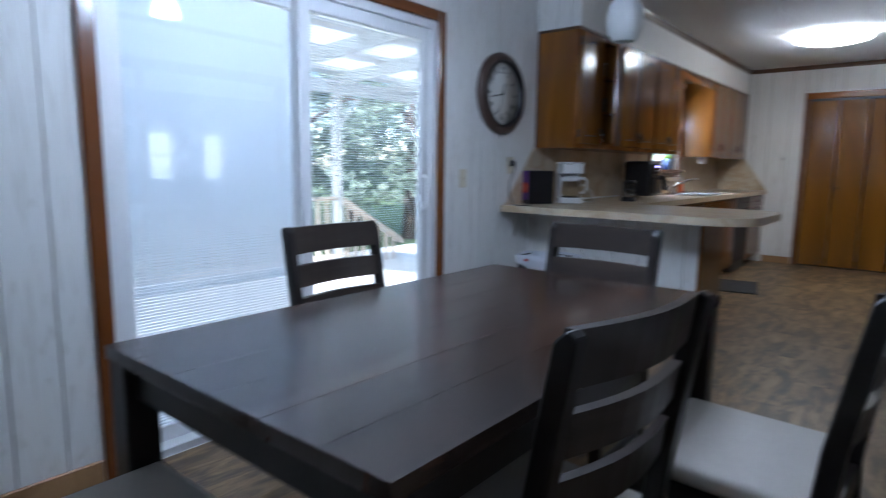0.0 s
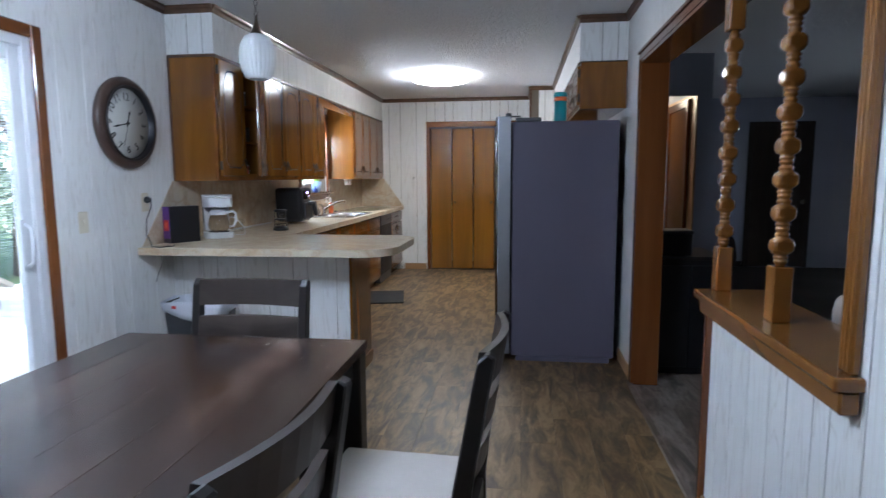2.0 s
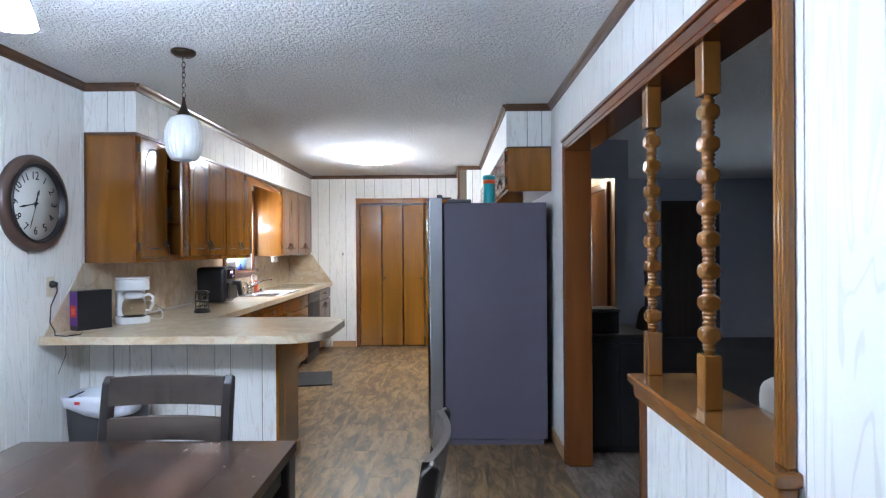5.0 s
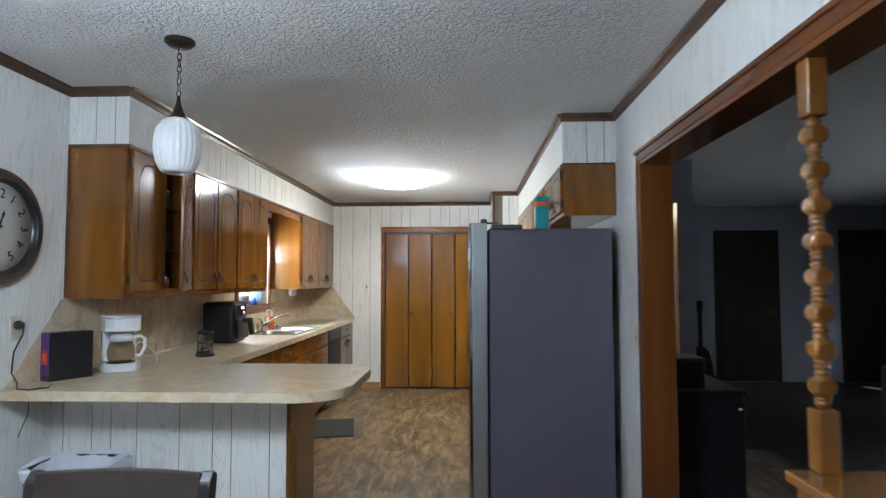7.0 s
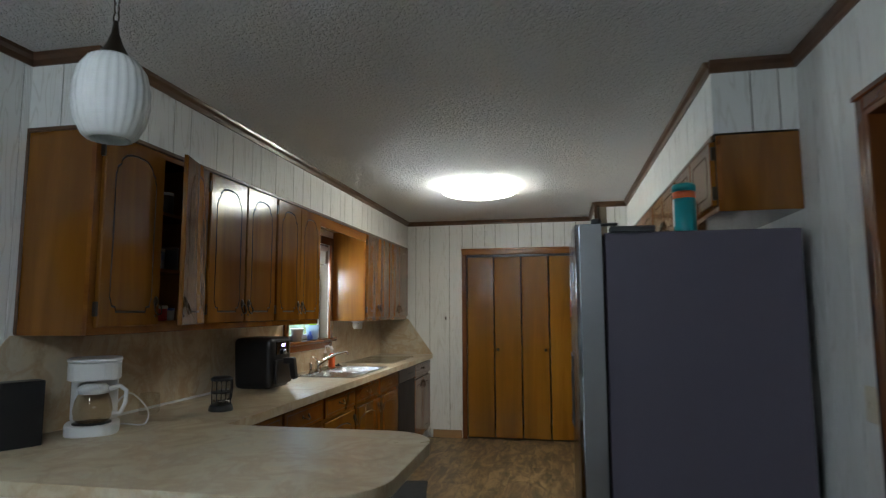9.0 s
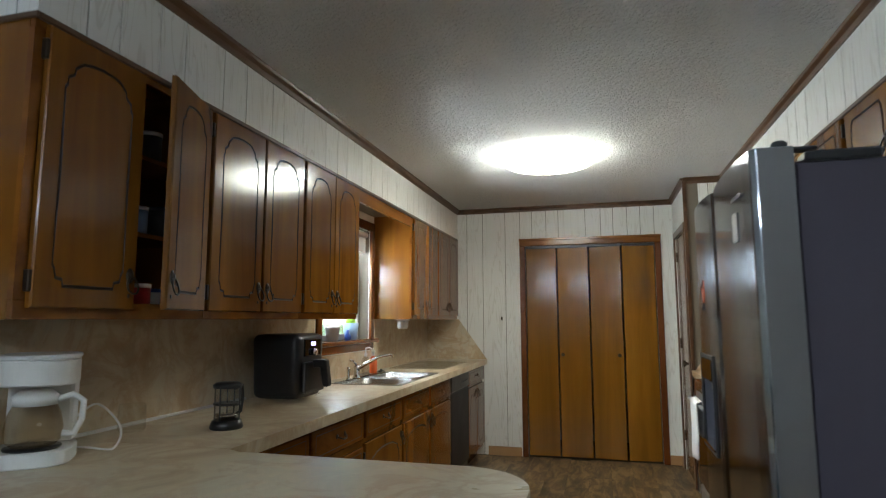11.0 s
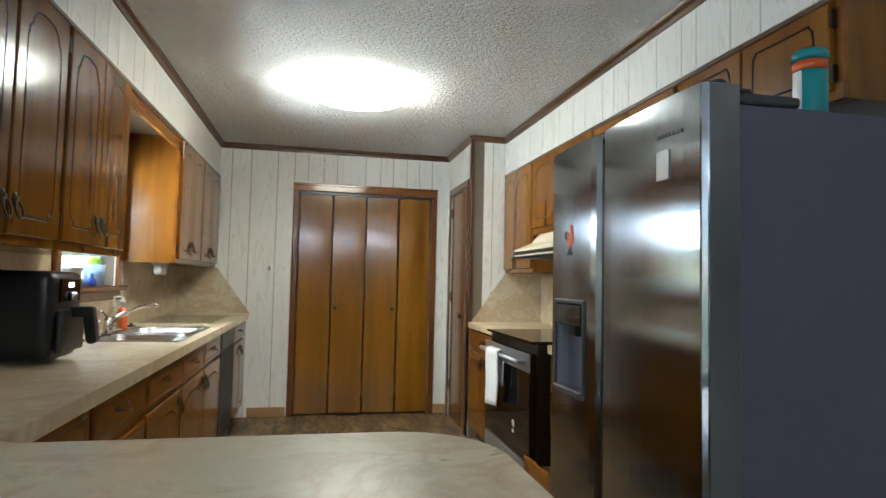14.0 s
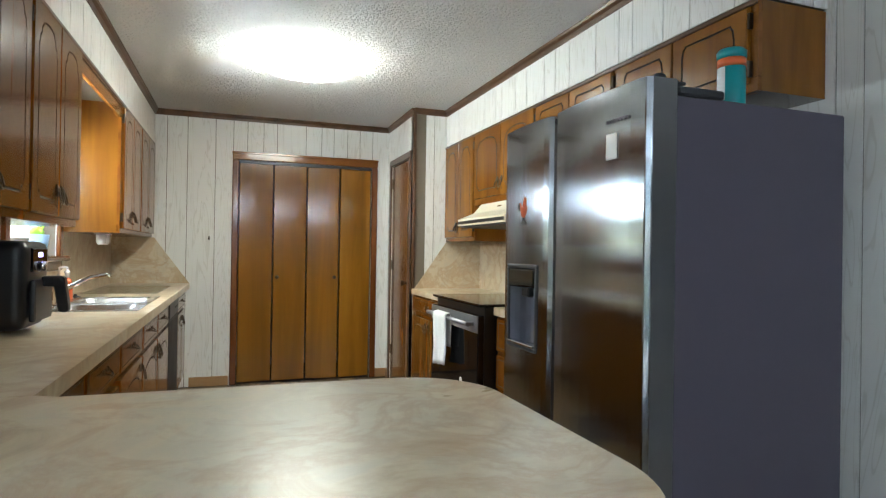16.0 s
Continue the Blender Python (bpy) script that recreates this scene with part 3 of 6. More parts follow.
part("track", box(-0.61, 0.0, 2.005, 0.61, 0.06, 2.03), BLACKPL, bif)
for nm, b, mt in (("casing_left", box(-0.665, -0.018, 0, -0.61, 0.001, 2.03, 0.006), CASING), ("casing_right", box(0.61, -0.018, 0, 0.665, 0.001, 2.03, 0.006), CASING),
                  ("casing_top", join(box(-0.667, -0.018, 2.03, 0.667, 0.001, 2.098, 0.006), box(-0.670, -0.026, 2.082, 0.670, 0.0, 2.104, 0.004)), OAKX)):
    part(nm, b, mt, bif)

# ---- pantry door in the nook ----
pd = thing("door_2", pose(2.41, 4.265, 0), "narrow flush brown wooden pantry door, shut", "door")
tagged(pd, kind="structure")
part("slab", box(0.008, -0.30, 0.01, 0.045, 0.30, 2.025, 0.003), OAK, pd)
part("casing_north", box(-0.014, 0.30, 0, 0.004, 0.355, 2.03, 0.005), TRIM, pd)
part("casing_south", box(-0.014, -0.355, 0, 0.004, -0.30, 2.03, 0.005), TRIM, pd)
part("casing_top", box(-0.014, -0.355, 2.03, 0.004, 0.355, 2.09, 0.005), TRIM, pd)
part("knob", moved(lathe([(0.024, 0), (0.024, 0.005), (0.010, 0.010), (0.010, 0.03), (0.024, 0.04), (0.026, 0.052), (0.016, 0.06), (0, 0.062)], 16), pose(0.008, -0.245, 0.95, 0, -90)), BRONZE, pd, "antique brass knob")
for z in (0.25, 1.05, 1.82):
    part("hinge", box(0.0, 0.285, z, 0.009, 0.302, z + 0.09, 0.002), BRONZE, pd)

# ---- sliding patio door with blinds between the panes ----
sl = thing("window_1", pose(0, -2.025, 0), "white sliding patio door, one blind closed and one open", "sliding door")
tagged(sl, kind="structure")
Y0, Y1, ZT = -0.91, 0.91, 1.985
part("frame", join(box(-0.12, Y0, 0, 0.0, Y0 + 0.045, ZT, 0.003), box(-0.12, Y1 - 0.045, 0, 0.0, Y1, ZT, 0.003), box(-0.12, Y0 + 0.045, ZT - 0.045, 0.0, Y1 - 0.045, ZT, 0.003), box(-0.12, Y0 + 0.045, 0, 0.0, Y1 - 0.045, 0.035, 0.003)), WHITEPAINT, sl)


def sash(name, y0, y1, x, lab):
    z0, z1, w = 0.036, ZT - 0.046, 0.065
    s = part(name, join(box(x - 0.02, y0, z0, x + 0.02, y0 + w, z1, 0.004), box(x - 0.02, y1 - w, z0, x + 0.02, y1, z1, 0.004), box(x - 0.02, y0 + w, z1 - w, x + 0.02, y1 - w, z1, 0.004), box(x - 0.02, y0 + w, z0, x + 0.02, y1 - w, z0 + w, 0.004)), WHITEPAINT, sl, lab)
    for xx in (x - 0.012, x + 0.012):
        g = part("pane", box(xx - 0.002, y0 + w, z0 + w, xx + 0.002, y1 - w, z1 - w), GLASS, s)
        g.visible_shadow = False
    return y0 + w, y1 - w, z0 + w, z1 - w, s


def blind(x, y0, y1, z0, z1, tilt, parent, lab):
    bm = bmesh.new()
    st, half = 0.0125, 0.0072
    c, s = math.cos(radians(tilt)) * half, math.sin(radians(tilt)) * half
    n = int((z1 - z0) / st)
    for i in range(n):
        z = z0 + (i + 0.5) * st
        bm.faces.new([bm.verts.new(p) for p in ((x - c, y0, z - s), (x + c, y0, z + s), (x + c, y1, z + s), (x - c, y1, z - s))])
    b = part("blind", bm, BLIND, parent, lab)
    tagged(b, kind="stuff")


a = sash("fixed_sash", Y0 + 0.045, 0.02, -0.085, "fixed white sash with closed blind")
blind(-0.085, a[0], a[1], a[2], a[3], 62, a[4], "fine white slats closed")
b_ = sash("sliding_sash", -0.045, Y1 - 0.045, -0.035, "sliding white sash with open blind")
blind(-0.035, b_[0], b_[1], b_[2], b_[3], 11, b_[4], "fine white slats tilted open")
part("handle", join(tube([(0.0, 0.80, 0.92), (0.03, 0.80, 0.94), (0.035, 0.80, 1.02), (0.03, 0.80, 1.10), (0.0, 0.80, 1.12)], 0.010, 8), box(-0.016, 0.785, 0.90, -0.008, 0.815, 1.14, 0.003)), WHITEPAINT, sl, "white D-shaped pull handle")
for nm, bm, mt in (("casing_left", box(0.0, Y0 - 0.062, 0, 0.02, Y0, ZT + 0.062, 0.006), CASING), ("casing_right", box(0.0, Y1, 0, 0.02, Y1 + 0.062, ZT + 0.062, 0.006), CASING), ("casing_top", box(0.0, Y0, ZT, 0.02, Y1, ZT + 0.062, 0.006), CASINGY)):
    part(nm, bm, mt, sl)

# ---- kitchen window ----
kw = thing("window_2", pose(0, 2.72, 1.165), "small kitchen window in stained wood casing above the sink", "window")
tagged(kw, kind="structure")
part("casing_left", box(0.0, -0.475, -0.02, 0.022, -0.41, 0.83, 0.005), CASING, kw)
part("casing_right", box(0.0, 0.41, -0.02, 0.022, 0.475, 0.83, 0.005), CASING, kw)
part("casing_top", box(0.0, -0.475, 0.83, 0.022, 0.475, 0.90, 0.005), CASINGY, kw)
part("window_sill", box(-0.12, -0.50, -0.030, 0.055, 0.50, 0.0, 0.006), CASINGY, kw, "varnished wood sill")
part("apron", box(0.0, -0.475, -0.085, 0.018, 0.475, -0.031, 0.004), CASINGY, kw)
part("window_frame", join(box(-0.125, -0.41, 0.0, -0.085, -0.37, 0.83), box(-0.125, 0.37, 0.0, -0.085, 0.41, 0.83), box(-0.125, -0.37, 0.79, -0.085, 0.37, 0.83), box(-0.125, -0.37, 0.0, -0.085, 0.37, 0.04), box(-0.12, -0.37, 0.40, -0.09, 0.37, 0.435)), WHITEPAINT, kw)
g = part("pane", box(-0.107, -0.37, 0.04, -0.103, 0.37, 0.79), GLASS, kw)
g.visible_shadow = False
part("shade", join(box(-0.035, -0.405, 0.66, -0.032, 0.405, 0.80), moved(lathe([(0.022, -0.405), (0.022, 0.405)], 14), pose(-0.03, 0, 0.80, 90))), WHITEPL, kw, "white roller shade partly down")

# living room windows and doors
for yc in (1.20, 2.20):
    lw = thing("window_3", pose(LIV_X, yc, 0.85), "living room window bright with daylight", "window")
    tagged(lw, kind="structure")
    part("window_frame", join(box(0.02, -0.25, 0, 0.07, -0.21, 0.9), box(0.02, 0.21, 0, 0.07, 0.25, 0.9), box(0.02, -0.21, 0.86, 0.07, 0.21, 0.9), box(0.02, -0.21, 0, 0.07, 0.21, 0.04), box(0.025, -0.21, 0.43, 0.065, 0.21, 0.47)), WHITEPAINT, lw)
    g = part("pane", box(0.04, -0.21, 0.04, 0.046, 0.21, 0.86), GLASS, lw)
    g.visible_shadow = False
for nm, x0, x1 in (("door_3", 5.60, 6.36), ("door_4", 7.30, 8.06)):
    d = thing(nm, pose((x0 + x1) / 2, LIV_Y1, 0), "dark brown interior door in the dim living room", "door")
    tagged(d, kind="structure")
    w = (x1 - x0) / 2
    part("slab", box(-w, -0.03, 0.01, w, 0.0, 2.03, 0.004), DARKDOOR, d)
    part("casing", join(box(-w - 0.06, -0.018, 0, -w, 0.0, 2.09), box(w, -0.018, 0, w + 0.06, 0.0, 2.09), box(-w, -0.018, 2.03, w, 0.0, 2.09)), DARKDOOR, d)
    part("knob", moved(lathe([(0.022, 0), (0.01, 0.01), (0.01, 0.03), (0.026, 0.045), (0.02, 0.06), (0, 0.062)], 14), pose(w - 0.06, -0.03, 0.95, 90)), BRONZE, d)
hd = thing("door_5", pose(3.885, 2.62, 0), "orange wooden hallway door in its casing", "door")
tagged(hd, kind="structure")
part("slab", box(-0.02, -0.30, 0.01, 0.0, 0.33, 1.98, 0.004), OAK, hd)
part("casing", join(box(-0.03, -0.37, 0, 0.0, -0.30, 2.05), box(-0.03, 0.33, 0, 0.0, 0.40, 2.05), box(-0.03, -0.30, 1.98, 0.0, 0.33, 2.05)), CASING, hd)
_hl = bpy.data.lights.new("hall_light", "POINT")
_hl.energy, _hl.color, _hl.shadow_soft_size = 4.2, (1.0, 0.78, 0.5), 0.1
new("hall_light", _hl).location = (3.40, 3.4, 2.2)

# ---- backsplashes ----
def splash(name, poly, axis, a, b):
    return solid(name, prism(poly, axis, a, b), COUNTER, "marbled cream laminate backsplash with sloped end", "backsplash", kind="structure")


splash("backsplash_west", [(-0.38, 0.915), (YF - 0.006, 0.915), (YF - 0.006, 1.312), (3.21, 1.312), (3.21, 1.075), (2.23, 1.075), (2.23, 1.312), (-0.02, 1.312)], "x", 0.0005, 0.006)
splash("backsplash_north", [(0.006, 0.915), (0.622, 0.915), (0.335, 1.312), (0.006, 1.312)], "y", YF - 0.006, YF - 0.0005)
splash("backsplash_nook", [(2.425, 0.915), (3.014, 0.915), (3.014, 1.312), (2.705, 1.312)], "y", 3.819, 3.8245)
splash("backsplash_east", [(1.43, 0.915), (3.818, 0.915), (3.818, 1.60), (1.43, 1.60)], "x", 3.014, 3.0195)

# ---- cabinets ----
def groove_path(w, h, arch=True):
    """The routed outline of a door panel: straight sides, a stepped arch on top, notched lower corners."""
    a, b = w / 2 - 0.052, h / 2 - (0.055 if h > 0.4 else 0.042)
    n = 0.030 if h > 0.4 else 0.016
    right = [(0.0, -b), (a * 0.45, -b), (a - n * 1.2, -b), (a - n * 1.1, -b + n * 0.6), (a - n * 0.4, -b + n * 0.75), (a - n * 0.25, -b + n * 1.5), (a, -b + n * 1.9), (a, -b * 0.45), (a, 0.0), (a, b * 0.45), (a, b - n * 3.2)]
    if arch:
        right += [(a - n * 0.25, b - n * 2.8), (a - n * 0.25, b - n * 2.2), (a - n * 0.9, b - n * 1.7), (a - n * 1.0, b - n * 1.1), (a * 0.55, b - n * 0.35), (a * 0.3, b - n * 0.1), (0.0, b)]
    else:
        right += [(a - n * 0.4, b - n), (a - n, b - n * 0.5), (a - n * 1.2, b), (a * 0.4, b), (0.0, b)]
    left = [(-x, y) for x, y in right[-2:0:-1]]
    return right + left


def routed(w, h, t, arch=True):
    """A slab door with a routed groove; it faces -y, its back at y = 0, its middle at the origin. Returns slab and groove."""
    path = groove_path(w, h, arch)
    hw, hh = w / 2 - 0.004, h / 2 - 0.004

    def rim(p):
        k = min(hw / abs(p[0]) if abs(p[0]) > 1e-6 else 1e9, hh / abs(p[1]) if abs(p[1]) > 1e-6 else 1e9)
        return (p[0] * k, p[1] * k)

    pts = []
    ratio = hh / hw
    for p, q in zip(path, path[1:] + path[:1]):
        pts.append(p)
        # a point on the path towards each corner of the slab
        f = lambda v: (abs(v[1]) - ratio * abs(v[0]))
        if f(p) * f(q) < 0:
            lo, hi = Vector(p), Vector(q)
            s = f(p) / (f(p) - f(q))
            pts.append(tuple(lo.lerp(hi, s)))
    bm = bmesh.new()
    n = len(pts)

    def inset(p, d):
        v = Vector(p)
        return v * (1 - d / max(v.length, 1e-4))

    def ring(co, y):
        return [bm.verts.new((x, y, z)) for x, z in co]

    outer = ring([rim(p) for p in pts], -t)
    g0 = ring(pts, -t)
    g1 = ring([inset(p, 0.004) for p in pts], -t + 0.004)
    g2 = ring([inset(p, 0.009) for p in pts], -t)
    for A, B in ((outer, g0), (g1, g2)):
        for i in range(n):
            bm.faces.new((A[i], A[(i + 1) % n], B[(i + 1) % n], B[i]))
    bm.faces.new(g2)
    edge = ring([(x * (hw + 0.004) / hw, z * (hh + 0.004) / hh) for x, z in [rim(p) for p in pts]], -t + 0.005)
    back = ring([(x * (hw + 0.004) / hw, z * (hh + 0.004) / hh) for x, z in [rim(p) for p in pts]], 0)
    for A, B in ((edge, outer), (back, edge)):
        for i in range(n):
            bm.faces.new((A[i], A[(i + 1) % n], B[(i + 1) % n], B[i]))
    bm.faces.new(back)
    gr = bmesh.new()
    h0 = [gr.verts.new((x, -t - 0.0004, z)) for x, z in pts]
    h1 = [gr.verts.new((*((inset(p, 0.0045))[:1]), -t + 0.0036, inset(p, 0.0045)[1])) for p in pts]
    h2 = [gr.verts.new((inset(p, 0.009)[0], -t - 0.0004, inset(p, 0.009)[1])) for p in pts]
    for A, B in ((h0, h1), (h1, h2)):
        for i in range(n):
            gr.faces.new((A[i], A[(i + 1) % n], B[(i + 1) % n], B[i]))
    for b in (bm, gr):
        bmesh.ops.recalc_face_normals(b, faces=list(b.faces))
    return bm, gr


def pull(up=True):
    """An antique bail pull: a shaped backplate and a hanging ring."""
    plate = moved(lathe([(0.0, 0.0), (0.013, 0.001), (0.016, 0.003), (0.010, 0.006), (0.006, 0.012), (0.0, 0.013)], 12), pose(0, 0, 0.028, 90) @ Matrix.Diagonal((1, 1.5, 1, 1)))
    ringpts = [(0.021 * math.sin(a) * (1.0 - 0.15 * math.cos(a)), -0.010 - 0.006 * (1 - math.cos(a)), 0.026 - 0.027 * (1 - math.cos(a))) for a in [2 * math.pi * i / 16 for i in range(16)]]
    return join(plate, tube(ringpts, 0.0032, 6, True), box(-0.004, -0.004, -0.040, 0.004, 0, -0.028, 0.0015))


def cup_pull():
    return join(tube([(-0.042, 0, 0.006), (-0.034, -0.012, 0.0), (-0.015, -0.022, -0.008), (0.015, -0.022, -0.008), (0.034, -0.012, 0.0), (0.042, 0, 0.006)], 0.0035, 6),
                moved(lathe([(0.0, 0), (0.011, 0.001), (0.009, 0.004), (0, 0.005)], 10), pose(-0.04, 0, 0.006, 90)), moved(lathe([(0.0, 0), (0.011, 0.001), (0.009, 0.004), (0, 0.005)], 10), pose(0.04, 0, 0.006, 90)))


def cab_door(parent, uc, zc, w, h, face, handle, arch=True, swing=0.0, hinge=0, mat=None):
    """A routed door on a cabinet whose front is local -y. handle: where the pull hangs, in halves of the door."""
    m = pose(uc, face, zc)
    if swing:
        m = pose(uc + hinge * w / 2, face, zc, 0, 0, swing) @ pose(-hinge * w / 2, 0, 0)
    slab_bm, gr = routed(w, h, 0.019, arch)
    d = part("door", slab_bm, mat or OAK, parent, "", m)
    part("routed_line", gr, ROUT, d)
    if handle:
        part("pull", pull(), BRONZE, d, "antique bronze ring pull", pose(handle[0] * (w / 2 - 0.028), -0.019, handle[1] * (h / 2 - (0.075 if h > 0.4 else 0.055))))
    for s in (-1, 1):
        hs = hinge if hinge else (-1 if handle and handle[0] > 0 else 1)
        part("hinge", box(-0.006, -0.016, -0.028, 0.006, 0.004, 0.028, 0.002), BRONZE, d, "", pose(hs * (w / 2 + 0.003), 0, s * (h / 2 - (0.07 if h > 0.4 else 0.05))))
    return d


WEST = lambda y, z: pose(0.0, y, z, 0, 0, 90)      # local x runs along +y, local -y faces +x
EAST = lambda y, z: pose(XR, y, z, 0, 0, -90)      # local x runs along -y, local -y faces -x


def wall_cabinet(m, w, h, doors, label, depth=0.30, rail=0.03, hollow=False, top=0.02):
    """A wall unit hung at its lower left corner; doors: (u0, u1, handle side, swing)."""
    c = thing("wall_cabinet", m, label, "kitchen cabinet")
    t = 0.016
    if hollow:
        for nm, bm in (("side_panel", box(0, -depth, 0, t, -0.001, h)), ("side_panel", box(w - t, -depth, 0, w, -0.001, h)), ("bottom_panel", box(t, -depth, 0, w - t, -0.001, t)), ("top_panel", box(t, -depth, h - t, w - t, -0.001, h)), ("back_panel", box(t, -0.012, t, w - t, -0.001, h - t))):
            part(nm, bm, OAK, c)
    else:
        part("body", box(0, -depth, 0, w, -0.001, h), OAK, c)
    f = depth + 0.018
    part("face_frame", join(box(0, -f, 0, w, -depth, rail + 0.02, 0.002), box(0, -f, h - top - 0.02, w, -depth, h, 0.002), box(0, -f, rail + 0.02, 0.03, -depth, h - top - 0.02), box(w - 0.03, -f, rail + 0.02, w, -depth, h - top - 0.02)), OAKY, c)
    for u0, u1, side, swing, hinge in doors:
        cab_door(c, (u0 + u1) / 2, (rail + h - top) / 2, u1 - u0 - 0.006, h - rail - top, -f, (side, -1) if side else None, h > 0.5, swing, hinge)
    return c


ZU, HU = 1.312, 0.813
wc = wall_cabinet(WEST(0.0, ZU), 0.735, HU, [(0.03, 0.385, 1, 0, -1), (0.385, 0.72, -1, 17, 1)], "glossy brown oak wall cabinet, one door ajar", hollow=True)
for z in (0.27, 0.53):
    part("shelf", box(0.017, -0.28, z, 0.718, -0.013, z + 0.015), OAKX, wc)
wall_cabinet(WEST(0.735, ZU), 0.72, HU, [(0.005, 0.36, 1, 0, -1), (0.367, 0.715, -1, 0, 1)], "glossy brown oak wall cabinet with arched doors")
wall_cabinet(WEST(1.455, ZU), 0.70, HU, [(0.015, 0.35, 1, 0, -1), (0.35, 0.685, -1, 0, 1)], "glossy brown oak wall cabinet beside the window")
wall_cabinet(WEST(3.22, ZU), 0.72, HU, [(0.02, 0.36, 1, 0, -1), (0.36, 0.70, -1, 0, 1)], "brown oak wall cabinet past the window")
wall_cabinet(WEST(3.94, ZU), 0.764, HU, [(0.01, 0.38, 1, 0, -1), (0.38, 0.75, -1, 0, 1)], "brown oak corner wall cabinet")
solid("valance", prism([(2.155, 2.108), (2.155, 2.035), (3.22, 2.035), (3.22, 2.108)], "x", 0.30, 0.318), OAKY, "straight brown wood valance over the window", "valance")
solid("trim_cabinet_top", join(box(0.318, 0.0, 2.108, 0.332, YF - 0.001, 2.127, 0.003), box(0.0, -0.008, 2.108, 0.332, 0.0, 2.127, 0.003), box(0.0, -0.008, 1.315, 0.014, 0.0, 2.108, 0.003), box(2.683, 0.625, 2.098, 2.695, 3.825, 2.117, 0.003)), TRIM, "thin dark wood moulding along the cabinets", "trim", kind="structure")

wall_cabinet(EAST(3.824, ZU), 0.64, HU, [(0.01, 0.32, 1, 0, -1), (0.32, 0.63, -1, 0, 1)], "brown oak wall cabinet beside the hood")
wall_cabinet(EAST(3.184, 1.575), 0.96, HU - 0.263, [(0.01, 0.48, 1, 0, -1), (0.48, 0.95, -1, 0, 1)], "short brown oak cabinet above the range hood", rail=0.045)
wall_cabinet(EAST(2.224, 1.80), 0.80, 0.318, [(0.01, 0.39, 1, 0, -1), (0.39, 0.77, -1, 0, 1)], "low brown oak cabinet above the counter")
wall_cabinet(EAST(1.424, 1.80), 0.794, 0.318, [(0.01, 0.385, 1, 0, -1), (0.385, 0.765, -1, 0, 1)], "low brown oak cabinet above the refrigerator")


def base_cabinet(m, w, label, rows, depth=0.575, open_row=None, h=0.868):
    """A base unit; rows: (z0, z1, kind) with kind 'drawer', 'door' or 'doors'."""
    c = thing("base_cabinet", m, label, "kitchen cabinet")
    part("body", join(box(0, -depth, 0.09, w, -0.002, h), box(0, -depth + 0.06, 0, w, -0.002, 0.09)), OAK, c)
    for i, (z0, z1, kind) in enumerate(rows):
        if kind == "drawer":
            out = 0.14 if open_row == i else 0.0
            sl_, gr = routed(w - 0.03, z1 - z0, 0.019, False) if z1 - z0 > 0.2 else (box(-w / 2 + 0.015, -0.019, -(z1 - z0) / 2, w / 2 - 0.015, 0, (z1 - z0) / 2, 0.005), None)
            d = part("drawer_front", sl_, OAKY, c, "", pose(w / 2, -depth - out, (z0 + z1) / 2))
            if gr:
                part("routed_line", gr, ROUT, d)
            else:
                hw, hz = w / 2 - 0.045, (z1 - z0) / 2 - 0.024
                part("routed_line", join(*[box(*q) for q in ((-hw, -0.0195, hz, hw, -0.018, hz + 0.003), (-hw, -0.0195, -hz - 0.003, hw, -0.018, -hz), (-hw - 0.003, -0.0195, -hz, -hw, -0.018, hz), (hw, -0.0195, -hz, hw + 0.003, -0.018, hz))]), ROUT, d)
            part("pull", cup_pull(), BRONZE, d, "antique bronze bail pull", pose(0, -0.019, 0))
            if out:
                part("drawer_box", join(box(-w / 2 + 0.03, 0.0, -0.07, -w / 2 + 0.042, 0.3, 0.06), box(w / 2 - 0.042, 0.0, -0.07, w / 2 - 0.03, 0.3, 0.06), box(-w / 2 + 0.03, 0, -0.075, w / 2 - 0.03, 0.3, -0.07)), PINE, d)
        elif kind == "door_left":
            cab_door(c, w / 2, (z0 + z1) / 2, w - 0.03, z1 - z0, -depth, (-1, 1), True)
        elif kind == "door":
            cab_door(c, w / 2, (z0 + z1) / 2, w - 0.03, z1 - z0, -depth, (1, 1), True)
        else:
            cab_door(c, w / 4 + 0.003, (z0 + z1) / 2, w / 2 - 0.016, z1 - z0, -depth, (1, 1), True)
            cab_door(c, 3 * w / 4 - 0.003, (z0 + z1) / 2, w / 2 - 0.016, z1 - z0, -depth, (-1, 1), True)
    return c


DD = [(0.725, 0.855, "drawer"), (0.12, 0.70, "door")]
DDL = [(0.725, 0.855, "drawer"), (0.12, 0.70, "door_left")]
B4 = [(0.725, 0.855, "drawer"), (0.52, 0.69, "drawer"), (0.33, 0.50, "drawer"), (0.12, 0.31, "drawer")]
base_cabinet(WEST(0.45, 0), 0.63, "dark stained oak base cabinet in the counter corner", DD)
base_cabinet(WEST(1.08, 0), 0.565, "stained oak base cabinet with drawers", B4)
base_cabinet(WEST(1.645, 0), 0.58, "stained oak base cabinet with drawer and door", DD)
base_cabinet(WEST(2.225, 0), 0.565, "stained oak sink base cabinet with one door", DD)
base_cabinet(WEST(2.79, 0), 0.57, "stained oak sink base cabinet beside the dishwasher", DDL)
base_cabinet(WEST(3.995, 0), 0.709, "stained oak end base cabinet", [(0.725, 0.855, "drawer"), (0.12, 0.70, "doors")])
base_cabinet(EAST(3.824, 0), 0.84, "honey oak base cabinet beside the range", [(0.725, 0.855, "drawer"), (0.12, 0.70, "doors")], 0.595)
